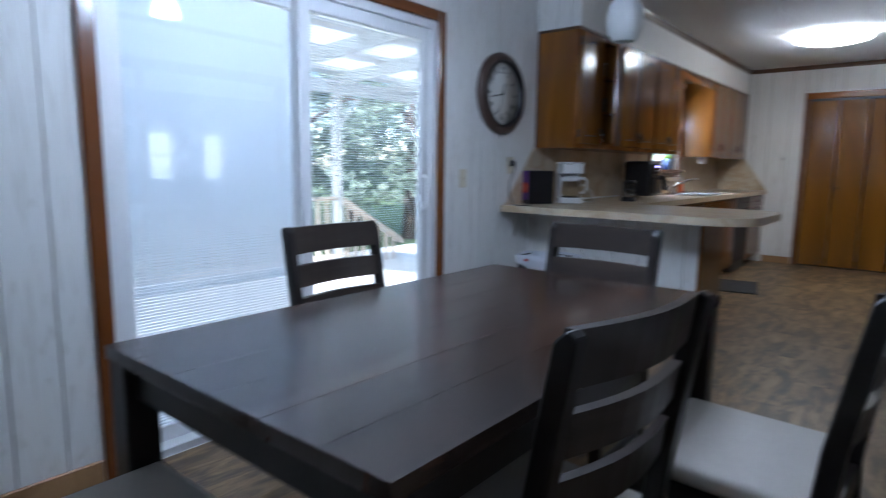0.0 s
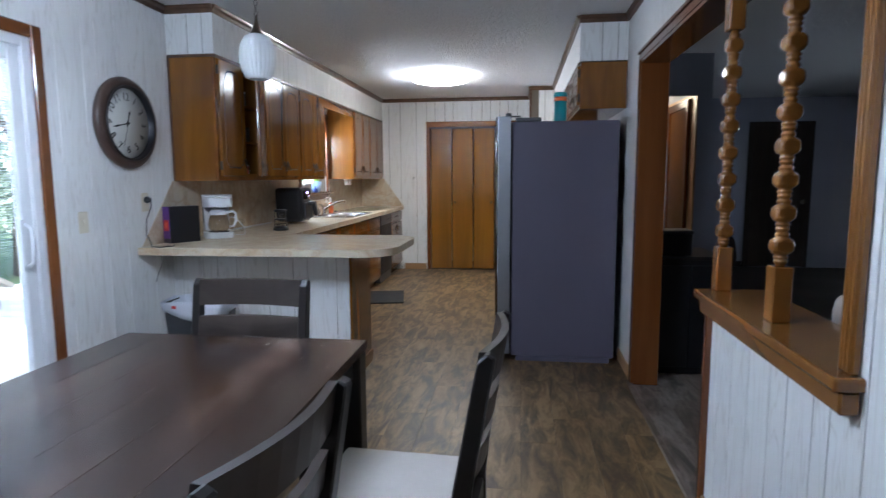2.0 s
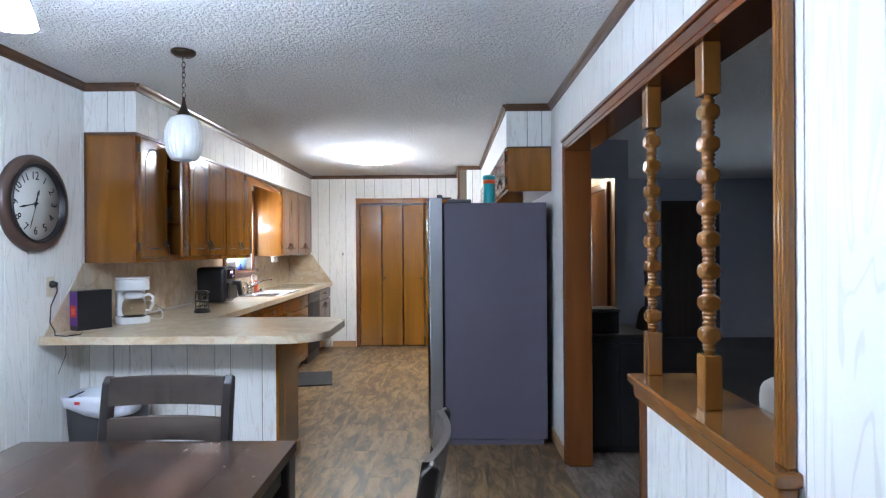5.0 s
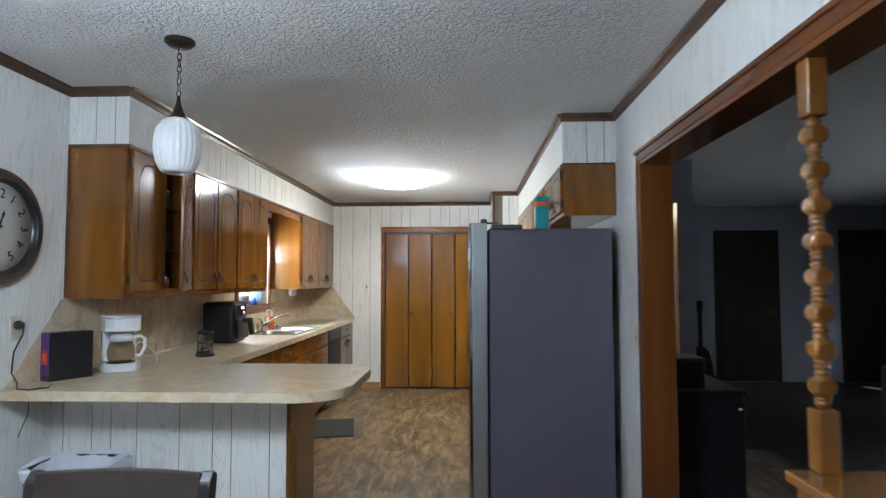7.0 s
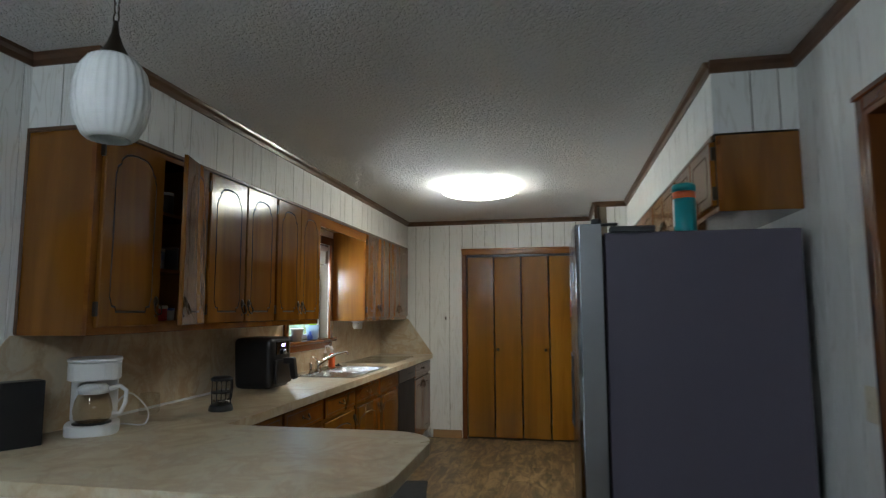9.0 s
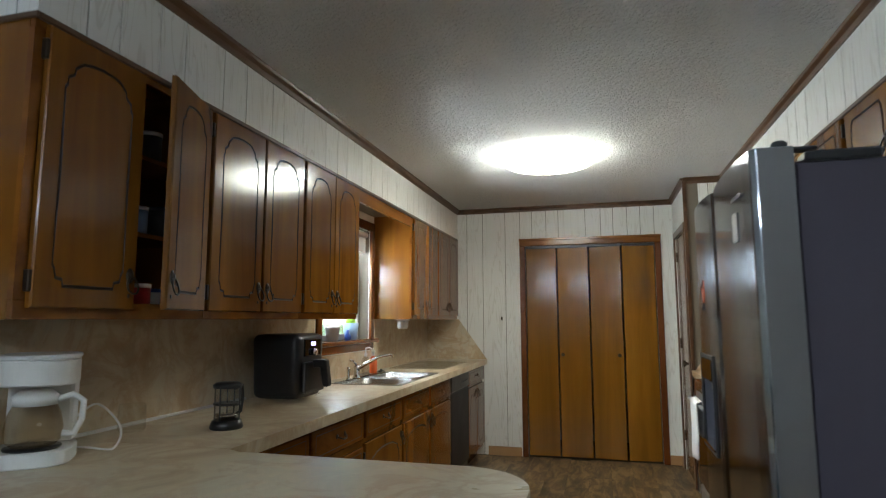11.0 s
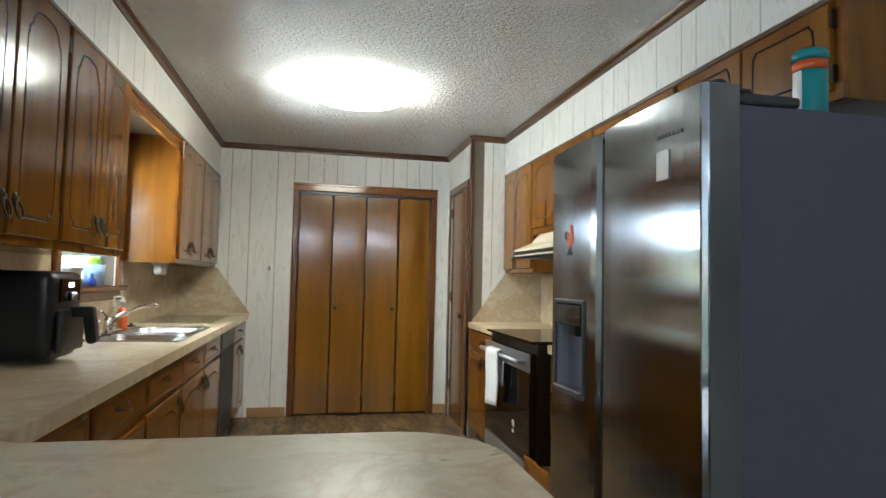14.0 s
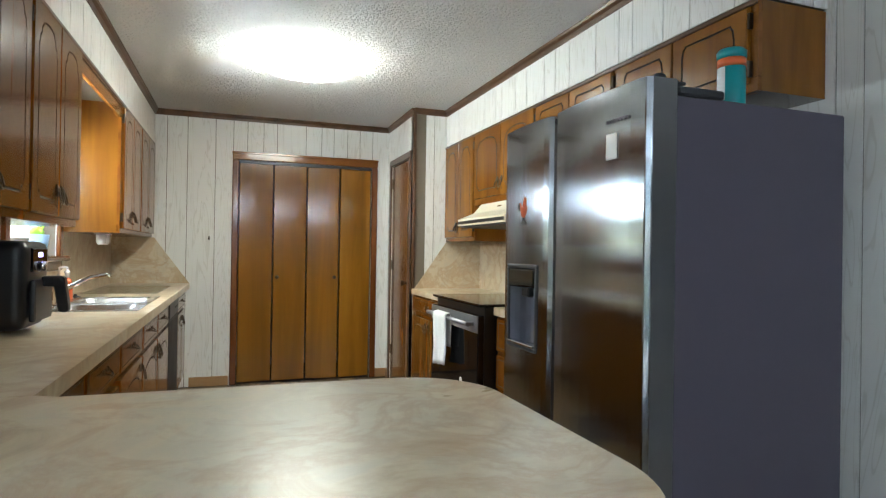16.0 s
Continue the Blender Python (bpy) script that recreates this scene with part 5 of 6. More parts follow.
# ---- wall clock ----
ck = thing("wall_clock", pose(0.0, -0.468, 1.648), "round wall clock with a wide dark walnut rim and black numerals", "clock")
FACE = pose(0, 0, 0, 90, 0, 90)
part("rim", moved(lathe([(0.262, 0.001), (0.264, 0.020), (0.254, 0.036), (0.216, 0.048), (0.213, 0.010)], 64), FACE), CLOCKWOOD, ck)
part("bezel", moved(lathe([(0.0, 0.008), (0.217, 0.0085), (0.217, 0.044), (0.216, 0.053), (0.208, 0.054), (0.201, 0.040), (0.200, 0.0125), (0.0, 0.012)], 64), FACE), BLACKPL, ck, "black inner bezel")
part("dial", moved(lathe([(0.0, 0.016), (0.202, 0.016), (0.202, 0.018), (0.0, 0.0181)], 64), FACE), DIALPAPER, ck, "aged ivory paper dial")
for k in range(1, 13):
    cu = bpy.data.curves.new("numeral", "FONT")
    cu.body, cu.size, cu.align_x, cu.align_y, cu.extrude = str(k), 0.062, "CENTER", "CENTER", 0.0006
    tmp = new("numeral", cu)
    bpy.context.view_layer.update()
    me = bpy.data.meshes.new_from_object(tmp.evaluated_get(bpy.context.evaluated_depsgraph_get()))
    bpy.data.objects.remove(tmp)
    me.materials.append(INK)
    ob = new("numeral", me)
    ob.parent = ck
    a_ = radians(30 * k)
    ob.matrix_basis = pose(0.0192, 0.150 * math.sin(a_), 0.150 * math.cos(a_), 90, 0, 90) @ Matrix.Rotation(-a_ if k < 4 or k > 8 else math.pi - a_, 4, "Z")
for nm, deg, ln, wd, back, x in (("hour_pointer", 21.5, 0.085, 0.009, 0.02, 0.020), ("minute_pointer", 258, 0.135, 0.007, 0.02, 0.0225), ("second_pointer", 200, 0.155, 0.003, 0.03, 0.0245)):
    bm = prism([(-wd / 2, -back), (wd / 2, -back), (wd * 0.45, ln * 0.5), (wd * 0.9, ln * 0.72), (0, ln), (-wd * 0.9, ln * 0.72), (-wd * 0.45, ln * 0.5)], "x", x, x + 0.0012)
    part(nm, moved(bm, Matrix.Rotation(radians(-deg), 4, "X")), INK, ck)
part("pivot", moved(lathe([(0.008, 0.018), (0.008, 0.028), (0.0, 0.029)], 14), FACE), INK, ck)


def plate(name, m, lab, outlet=False):
    p = thing(name, m, lab, "outlet" if outlet else "light switch")
    part("plate", box(-0.035, -0.006, -0.057, 0.035, 0, 0.057, 0.003), ALMOND, p)
    if outlet:
        part("socket", join(box(-0.016, -0.008, 0.008, 0.016, -0.006, 0.036, 0.002), box(-0.016, -0.008, -0.036, 0.016, -0.006, -0.008, 0.002)), ALMOND, p)
    else:
        part("toggle", box(-0.005, -0.014, -0.010, 0.005, -0.006, 0.012, 0.002), ALMOND, p)
    return p


plate("light_switch", WEST(-0.857, 1.10), "ivory toggle light switch beside the patio door")
plate("light_switch", EAST(0.215, 1.10), "ivory light switch on the panelled wall")
plate("wall_outlet", WEST(-0.328, 1.185), "ivory wall outlet with a black plug", True)
solid("wall_hook", join(box(0.770, 4.697, 1.30, 0.784, 4.71, 1.335, 0.002), tube([(0.777, 4.697, 1.325), (0.777, 4.680, 1.318), (0.777, 4.680, 1.306)], 0.003, 6)), BRONZE, "small metal hook on the panelled wall", "hook")
pc = thing("power_cord", pose(0.0, -0.328, 1.18), "black power cord looping from the outlet onto the counter", "cable")
part("plug", moved(lathe([(0.020, 0.008), (0.022, 0.018), (0.012, 0.040), (0.0, 0.042)], 14), pose(0, 0, 0.02, 0, 90)), BLACKPL, pc)
part("cord", tube([(0.04, 0, 0.015), (0.055, -0.02, -0.02), (0.045, -0.06, -0.10), (0.05, -0.075, -0.19), (0.06, -0.05, -0.24), (0.085, -0.085, -0.259), (0.15, -0.095, -0.262), (0.19, -0.03, -0.262), (0.15, 0.05, -0.262)], 0.0035, 8), BLACKPL, pc)
part("loose_lead", tube([(0.17, -0.03, -0.2605), (0.16, -0.080, -0.259), (0.15, -0.097, -0.30), (0.155, -0.10, -0.36), (0.13, -0.10, -0.42), (0.11, -0.10, -0.47)], 0.002, 6), BLACKPL, pc)

# ---- things on the counter ----
ZT0 = 0.915
bx = thing("cardboard_box", pose(0.095, -0.095, ZT0, 0, 0, 62), "slim black box with a purple, red and yellow spine", "box")
part("carton", box(-0.105, -0.04, 0.0, 0.105, 0.04, 0.235, 0.003), BLACKPL, bx)
part("spine", box(-0.1065, -0.038, 0.03, -0.105, 0.038, 0.232), PURPLE, bx, "printed purple spine")
part("print", join(box(-0.1075, -0.030, 0.08, -0.1065, 0.030, 0.15)), RED, bx)
part("print_band", box(-0.1085, -0.018, 0.095, -0.1075, 0.018, 0.135), ORANGE, bx)

def eased(pts, n=6):
    """A smooth line through the points."""
    P = [Vector(pts[0])] + [Vector(p) for p in pts] + [Vector(pts[-1])]
    out = []
    for a, b, c, d in zip(P, P[1:], P[2:], P[3:]):
        for k in range(n):
            t = k / n
            out.append(tuple(0.5 * (2 * b + (c - a) * t + (2 * a - 5 * b + 4 * c - d) * t * t + (3 * b - a - 3 * c + d) * t ** 3)))
    return out + [tuple(P[-1])]


cm = thing("coffee_maker", pose(0.18, 0.215, ZT0, 0, 0, 38), "white drip coffee maker with a glass carafe", "coffee maker")


def oval(w, d, z0, z1, n=28, p=3.2):
    pts = []
    for i in range(n):
        a_ = 2 * math.pi * i / n
        c, s = math.cos(a_), math.sin(a_)
        r = (abs(c) ** p + abs(s) ** p) ** (-1 / p)
        pts.append((w * r * c, d * r * s))
    return prism(pts, "z", z0, z1, 0.004)


part("base", oval(0.098, 0.115, 0.0, 0.042), WHITEPL, cm)
part("tower", box(-0.085, 0.035, 0.043, 0.085, 0.110, 0.235, 0.012, 2), WHITEPL, cm)
part("reservoir", oval(0.096, 0.113, 0.215, 0.285), WHITEPL, cm)
part("lid", oval(0.099, 0.116, 0.286, 0.300), WHITEPL, cm)
part("water_gauge", box(-0.0875, 0.06, 0.10, -0.085, 0.075, 0.21), DARKGREY, cm)
part("hot_plate", moved(lathe([(0.070, 0.042), (0.070, 0.047), (0, 0.048)], 24), pose(0, -0.035, 0)), BLACKPL, cm)
cr = part("carafe", moved(lathe([(0.052, 0.049), (0.066, 0.062), (0.071, 0.095), (0.064, 0.135), (0.050, 0.165), (0.052, 0.178)], 28), pose(0, -0.035, 0)), BROWNGLASS, cm, "clear glass carafe, nearly empty")
part("collar", moved(lathe([(0.054, 0.160), (0.056, 0.185), (0.040, 0.200), (0.0, 0.202)], 24), pose(0, -0.035, 0)), WHITEPL, cr)
part("grip", tube([(0.052, -0.035, 0.172), (0.092, -0.035, 0.185), (0.118, -0.035, 0.165), (0.116, -0.035, 0.115), (0.098, -0.035, 0.075), (0.068, -0.035, 0.078)], 0.009, 8), WHITEPL, cr, "white plastic handle")
part("cord", tube(eased([(0.08, 0.10, 0.10), (0.13, 0.16, 0.13), (0.20, 0.13, 0.06), (0.19, 0.07, 0.006), (0.12, 0.12, 0.004), (0.06, 0.16, 0.004)]), 0.0035, 8), WHITEPL, cm)

jar = thing("glass_jar", pose(0.10, 0.66, ZT0), "small clear glass jar against the backsplash", "jar")
part("glass", lathe([(0.040, 0.0), (0.046, 0.010), (0.046, 0.085), (0.042, 0.095)], 24), THIN, jar)
solid("counter_trim", box(0.0065, 0.50, ZT0 + 0.0005, 0.018, 1.50, ZT0 + 0.012, 0.002), WHITEPL, "white caulk strip along the backsplash", "trim", kind="structure")

fp = thing("french_press", pose(0.400, 0.79, ZT0, 0, 0, 75), "glass French press in a black frame", "coffee press")
part("glass", lathe([(0.044, 0.012), (0.046, 0.150), (0.046, 0.151)], 28), THIN, fp)
part("base", lathe([(0.056, 0.0), (0.060, 0.006), (0.052, 0.030), (0.048, 0.032), (0.0, 0.012)], 28), BLACKPL, fp)
part("ring", lathe([(0.047, 0.085), (0.049, 0.085), (0.049, 0.093), (0.047, 0.093)], 28), BLACKPL, fp)
part("lid", lathe([(0.050, 0.146), (0.052, 0.158), (0.040, 0.166), (0.0, 0.168)], 28), BLACKPL, fp)
for a_ in (20, 110, 200, 290):
    part("frame_bar", tube([(0.049 * math.cos(radians(a_)), 0.049 * math.sin(radians(a_)), z) for z in (0.015, 0.152)], 0.003, 6), BLACKPL, fp)
part("plunger", join(tube([(0, 0, 0.05), (0, 0, 0.168)], 0.003, 6), lathe([(0.040, 0.045), (0.040, 0.052), (0, 0.054)], 20)), CHROME, fp)
part("grip", tube([(0.047, 0.012, 0.140), (0.085, 0.02, 0.145), (0.090, 0.022, 0.100), (0.080, 0.02, 0.05), (0.048, 0.012, 0.04)], 0.007, 8), BLACKPL, fp)

af = thing("air_fryer", pose(0.205, 1.57, ZT0), "black air fryer with a basket handle and a small lit display", "air fryer")
b1 = box(-0.135, -0.145, 0.012, 0.135, 0.145, 0.325, 0.045, 4)
for v in b1.verts:
    k = 1 - 0.10 * (v.co.z / 0.325 - 0.5) if v.co.z > 0.16 else 1 - 0.12 * (0.16 - v.co.z) / 0.16
    v.co.x *= k
    v.co.y *= k
for f in b1.faces:
    f.smooth = True
part("housing", b1, BLACKPL, af)
part("basket_front", box(0.130, -0.105, 0.04, 0.150, 0.105, 0.19, 0.012, 2), BLACKPL, af)
part("grip", join(box(0.143, -0.022, 0.160, 0.215, 0.022, 0.200, 0.010, 2), prism([(0.178, 0.196), (0.216, 0.196), (0.232, 0.075), (0.222, 0.066), (0.202, 0.068), (0.196, 0.080)], "y", -0.020, 0.020, 0.004)), BLACKPL, af, "black basket handle")
part("control_panel", box(0.126, -0.085, 0.215, 0.136, 0.085, 0.300, 0.004), BLACKGL, af)
part("dial", moved(lathe([(0.018, 0), (0.017, 0.018), (0, 0.019)], 18), pose(0.136, 0.0, 0.235, 0, 90)), CHROME, af, "chrome dial")
part("display", box(0.136, -0.022, 0.268, 0.1372, 0.022, 0.285), glow("violet_display", (0.45, 0.35, 1.0), 2.0), af, "violet digital display")

st = thing("soap_bottle", pose(0.085, 3.02, ZT0), "orange dish soap bottle with a clear top", "soap bottle")
part("body", lathe([(0.028, 0), (0.030, 0.01), (0.030, 0.08), (0.024, 0.11), (0.011, 0.125)], 20), ORANGE, st)
part("neck", lathe([(0.011, 0.125), (0.011, 0.15), (0.016, 0.152), (0.016, 0.165), (0.006, 0.17), (0.006, 0.185), (0, 0.186)], 16), WHITEPL, st, "white pump cap")
st2 = thing("spray_bottle", pose(0.075, 2.90, ZT0), "clear hand soap bottle beside the faucet", "soap bottle")
part("body", lathe([(0.028, 0), (0.030, 0.008), (0.030, 0.10), (0.020, 0.12), (0.010, 0.13)], 20), THIN, st2)
part("pump", join(lathe([(0.011, 0.13), (0.011, 0.15), (0.005, 0.155), (0.005, 0.19), (0, 0.19)], 14), tube([(0, 0, 0.188), (0.03, 0.0, 0.192), (0.045, 0, 0.184)], 0.005, 8)), WHITEPL, st2)
solid("sink_stopper", lathe([(0.028, 0.0), (0.030, 0.006), (0.010, 0.012), (0.008, 0.022), (0.0, 0.023)], 18), BLACKPL, "black rubber sink stopper lying by the sink", "sink stopper", pose(0.10, 3.145, ZT0))
solid("cutting_board", box(0.06, 3.42, ZT0 + 0.0005, 0.52, 4.25, ZT0 + 0.008, 0.003), THIN, "thin frosted glass cutting board lying on the counter", "cutting board")
ph = thing("paper_towel_holder", pose(0.20, 3.36, ZU), "white plastic paper towel bracket under the cabinet", "towel holder")
for y in (-0.05, 0.05):
    part("arm", join(box(-0.04, y - 0.018, -0.012, 0.04, y + 0.018, 0.0, 0.003), lathe([(0.020, -0.075), (0.028, -0.06), (0.030, -0.012)], 18, (0, y, 0))), WHITEPL, ph)

# things on the window sill
sp = thing("plant_pot", pose(-0.03, 2.56, 1.165), "white plastic pot on the window sill", "pot")
part("pot", lathe([(0.038, 0), (0.050, 0.085), (0.054, 0.085), (0.054, 0.10), (0.047, 0.10), (0.036, 0.01), (0, 0.008)], 22), WHITEPL, sp)
sp2 = thing("plastic_pitcher", pose(-0.02, 2.84, 1.165), "pale blue plastic cup holding a lime scrubber", "cup")
part("cup", lathe([(0.042, 0), (0.060, 0.12), (0.057, 0.12), (0.040, 0.006), (0, 0.005)], 22), PALEBLUE, sp2)
part("scrubber", join(lathe([(0.0, 0.10), (0.03, 0.11), (0.036, 0.135), (0.02, 0.16), (0, 0.165)], 16), tube([(0.01, 0.01, 0.12), (0.03, 0.04, 0.20)], 0.006, 6)), GREEN, sp2, "lime green scrubber")
sp3 = thing("blue_bottle", pose(0.02, 2.70, 1.165), "small cobalt blue bottle on the window sill", "bottle")
part("glass", lathe([(0.018, 0), (0.024, 0.008), (0.024, 0.03), (0.010, 0.05), (0.008, 0.07), (0, 0.072)], 16), BLUE, sp3)

# in the open cabinet
def canister(m, r, h, mat, lid, lab):
    c = thing("food_canister", m, lab, "canister")
    part("can", lathe([(r, 0), (r, h * 0.86), (0, h * 0.87)], 20), mat, c)
    part("lid", lathe([(r * 1.03, h * 0.86), (r * 1.03, h), (0, h * 1.01)], 20), lid, c)


canister(pose(0.255, 0.475, ZU + 0.017), 0.044, 0.10, RED, WHITEPL, "red tin with a white lid in the open cabinet")
canister(pose(0.20, 0.61, ZU + 0.017), 0.04, 0.09, WHITEPL, BLUE, "white tub with a blue lid in the open cabinet")
canister(pose(0.24, 0.47, ZU + 0.286), 0.038, 0.09, PALEBLUE, WHITEPL, "pale blue plastic tub on the cabinet shelf")
canister(pose(0.22, 0.60, ZU + 0.286), 0.036, 0.11, DARKGREY, BLACKPL, "dark mug on the cabinet shelf")
canister(pose(0.24, 0.52, ZU + 0.546), 0.036, 0.10, DARKGREY, WHITEPL, "grey cup on the top cabinet shelf")
wp = thing("wipes_canister", pose(2.565, 0.61, 1.71), "teal wipes canister with an orange band on the refrigerator", "canister")
part("can", lathe([(0.042, 0.0), (0.044, 0.006), (0.044, 0.160), (0, 0.161)], 28), TEAL, wp)
part("band", lathe([(0.0446, 0.142), (0.0446, 0.170), (0.040, 0.172)], 28), ORANGE, wp, "orange printed band")
part("lid", lathe([(0.046, 0.171), (0.047, 0.195), (0.040, 0.203), (0, 0.204)], 28), TEAL, wp, "teal flip lid")
part("sticker", moved(prism([(0.0452 * math.cos(radians(a_)), 0.0452 * math.sin(radians(a_))) for a_ in range(150, 201, 10)] + [(0.0446 * math.cos(radians(a_)), 0.0446 * math.sin(radians(a_))) for a_ in range(200, 149, -10)], "z", 0.03, 0.14), Matrix.Identity(4)), WHITEPL, wp, "pale printed label")
solid("plastic_bag", oval(0.05, 0.09, 0.0, 0.022, 20, 2.2), GREEN, "small green packet on the refrigerator", "packet", pose(2.52, 1.0, 1.7105))

# ---- on the floor ----
tc = thing("trash_can", pose(0.385, -0.42, 0), "black kitchen trash can with a white liner folded over the rim", "trash can")


def tub(w0, d0, w1, d1, z0, z1, t=0.004, r=0.05):
    bm = bmesh.new()

    def loop(w, d, z):
        pts = []
        for sx, sy, a0 in ((1, 1, 0), (-1, 1, 90), (-1, -1, 180), (1, -1, 270)):
            pts += arc(sx * (w - r), sy * (d - r), r, a0, a0 + 90, 4)
        return [bm.verts.new((x, y, z)) for x, y in pts]

    L = [loop(w0, d0, z0), loop(w1, d1, z1), loop(w1 - t, d1 - t, z1), loop(w0 - t, d0 - t, z0 + t)]
    n = len(L[0])
    for A, B in zip(L, L[1:]):
        for i in range(n):
            f = bm.faces.new((A[i], A[(i + 1) % n], B[(i + 1) % n], B[i]))
            f.smooth = True
    bm.faces.new(L[0][::-1])
    bm.faces.new(L[3])
    bmesh.ops.recalc_face_normals(bm, faces=list(bm.faces))
    return bm


part("bin", tub(0.145, 0.105, 0.180, 0.135, 0.0, 0.60), BLACKPL, tc)
ln = tub(0.187, 0.142, 0.191, 0.146, 0.53, 0.612)
bmesh.ops.subdivide_edges(ln, edges=list(ln.edges), cuts=2, use_grid_fill=True)
for v in ln.verts:
    a_ = math.atan2(v.co.y * 1.6, v.co.x)
    low = (0.612 - v.co.z) / 0.082
    v.co.z += low * (0.030 * math.sin(2 * a_ + 0.6) + 0.014 * math.sin(5 * a_))
    k_ = 1 + low * (0.012 * math.sin(11 * a_) + 0.008 * math.sin(23 * a_ + 1))
    v.co.x *= k_
    v.co.y *= k_
    v.co.z += (1 - low) * 0.007 * math.sin(4 * a_ + 2)
part("liner", ln, BAGFILM, tc, "thin white liner")
li = bmesh.new()
ringo, ringi = [], []
for k in range(40):
    a_ = 2 * math.pi * k / 40
    c, s = math.cos(a_), math.sin(a_)
    r = (abs(c) ** 5 + abs(s) ** 5) ** -0.2
    ringo.append(li.verts.new((0.183 * r * c, 0.138 * r * s, 0.608)))
    ringi.append(li.verts.new((0.135 * r * c + random.uniform(-0.015, 0.015), 0.085 * r * s + random.uniform(-0.012, 0.012), 0.50 + random.uniform(-0.03, 0.03))))
for k in range(40):
    f = li.faces.new((ringo[k], ringo[(k + 1) % 40], ringi[(k + 1) % 40], ringi[k]))
    f.smooth = True
li.faces.new(ringi)
part("liner_inside", li, BAGFILM, tc)
part("drawstring", box(-0.10, -0.147, 0.575, -0.07, -0.143, 0.592, 0.002), RED, tc, "red drawstring tab")
solid("floor_mat", box(-0.22, -0.33, 0.0, 0.22, 0.33, 0.014, 0.005), RUBBER, "charcoal anti-fatigue mat lying askew before the sink", "mat", pose(0.80, 2.62, 0, 0, 0, 11))

# ---- living room ----
ch = thing("storage_chest", pose(3.42, 0.60, 0), "black wooden chest beyond the opening", "chest")
part("body", box(-0.22, -0.27, 0.0, 0.20, 0.27, 0.775, 0.006), BLACKPL, ch)
part("top", box(-0.23, -0.285, 0.775, 0.215, 0.28, 0.80, 0.006), BLACKWOOD, ch)
part("door", join(box(-0.21, -0.285, 0.05, -0.008, -0.27, 0.74, 0.004), box(-0.003, -0.285, 0.05, 0.195, -0.27, 0.74, 0.004)), BLACKPL, ch)
part("knob", lathe([(0.01, 0), (0.014, 0.01), (0, 0.02)], 12, (0.0, 0, 0)), CHROME, ch, "", pose(0.165, -0.285, 0.70, 90))
rb = thing("storage_box", pose(3.34, 0.50, 0.80), "small dark box on the chest", "box")
part("body", box(-0.10, -0.10, 0, 0.10, 0.10, 0.14, 0.006), BLACKPL, rb)
part("lid", box(-0.105, -0.105, 0.14, 0.105, 0.105, 0.165, 0.006), DARKGREY, rb)

gt = thing("guitar", pose(5.12, 4.85, 0.05, -8, 0, -20), "dark acoustic guitar standing in the dim corner", "guitar")
body = []
for k in range(40):
    a_ = 2 * math.pi * k / 40
    r = 0.17 + 0.035 * math.cos(2 * a_ + math.pi) - 0.03 * math.sin(a_)
    body.append((r * math.cos(a_), 0.26 + 1.32 * r * math.sin(a_)))
part("body", prism(body, "y", -0.05, 0.05, 0.006), DARKDOOR, gt)
part("neck", box(-0.026, -0.062, 0.42, 0.026, -0.035, 0.92, 0.006), BLACKWOOD, gt)
part("headstock", prism([(-0.026, 0.92), (0.026, 0.92), (0.042, 0.96), (0.038, 1.08), (-0.038, 1.08), (-0.042, 0.96)], "y", -0.060, -0.042, 0.003), BLACKWOOD, gt)
part("stand", join(tube([(-0.12, -0.10, -0.045), (0, 0.06, 0.30), (0.12, -0.10, -0.045)], 0.01, 6), tube([(0, 0.06, 0.30), (0, 0.2, -0.03)], 0.01, 6)), BLACKPL, gt)
part("rosette", moved(lathe([(0.045, 0), (0.05, 0.002), (0.045, 0.003), (0, 0.003)], 20), pose(0, -0.05, 0.34, 90)), INK, gt)


def sofa(m, lab):
    s = thing("sofa", m, lab, "sofa")
    part("frame", box(-0.95, -0.42, 0.08, 0.95, 0.42, 0.30, 0.03, 2), SOFA, s)
    part("backrest", box(-0.95, 0.20, 0.30, 0.95, 0.44, 0.83, 0.06, 3), SOFA, s)
    for x in (-0.88, 0.88):
        part("armrest", box(x - 0.09, -0.42, 0.30, x + 0.09, 0.22, 0.62, 0.05, 3), SOFA, s)
    for x in (-0.39, 0.39):
        part("seat_cushion", box(x - 0.38, -0.43, 0.30, x + 0.38, 0.20, 0.46, 0.05, 3), SOFA, s)
    for x in (-0.85, 0.85):
        for y in (-0.35, 0.35):
            part("foot", box(x - 0.03, y - 0.03, 0, x + 0.03, y + 0.03, 0.08, 0.004), BLACKPL, s)


sofa(pose(3.66, -2.75, 0, 0, 0, 90), "grey sofa with its back to the half wall")
fl_ = box(-0.24, -0.13, 0.0, 0.24, 0.13, 0.15, 0.07, 4)
for v in fl_.verts:
    v.co += Vector((0, 0, 0.02)) * noise.noise(v.co * 14)
for f in fl_.faces:
    f.smooth = True
solid("throw_blanket", fl_, FLEECE, "cream fleece blanket bunched on the sofa back", "blanket", pose(3.36, -1.96, 0.82, 0, 0, 80))
ac = thing("armchair", pose(6.5, 2.5, 0, 0, 0, 200), "dim patterned armchair across the living room", "armchair")
part("seat", box(-0.38, -0.38, 0.12, 0.38, 0.36, 0.44, 0.05, 3), SOFA, ac)
part("backrest", box(-0.38, 0.22, 0.44, 0.38, 0.44, 0.98, 0.07, 3), SOFA, ac)
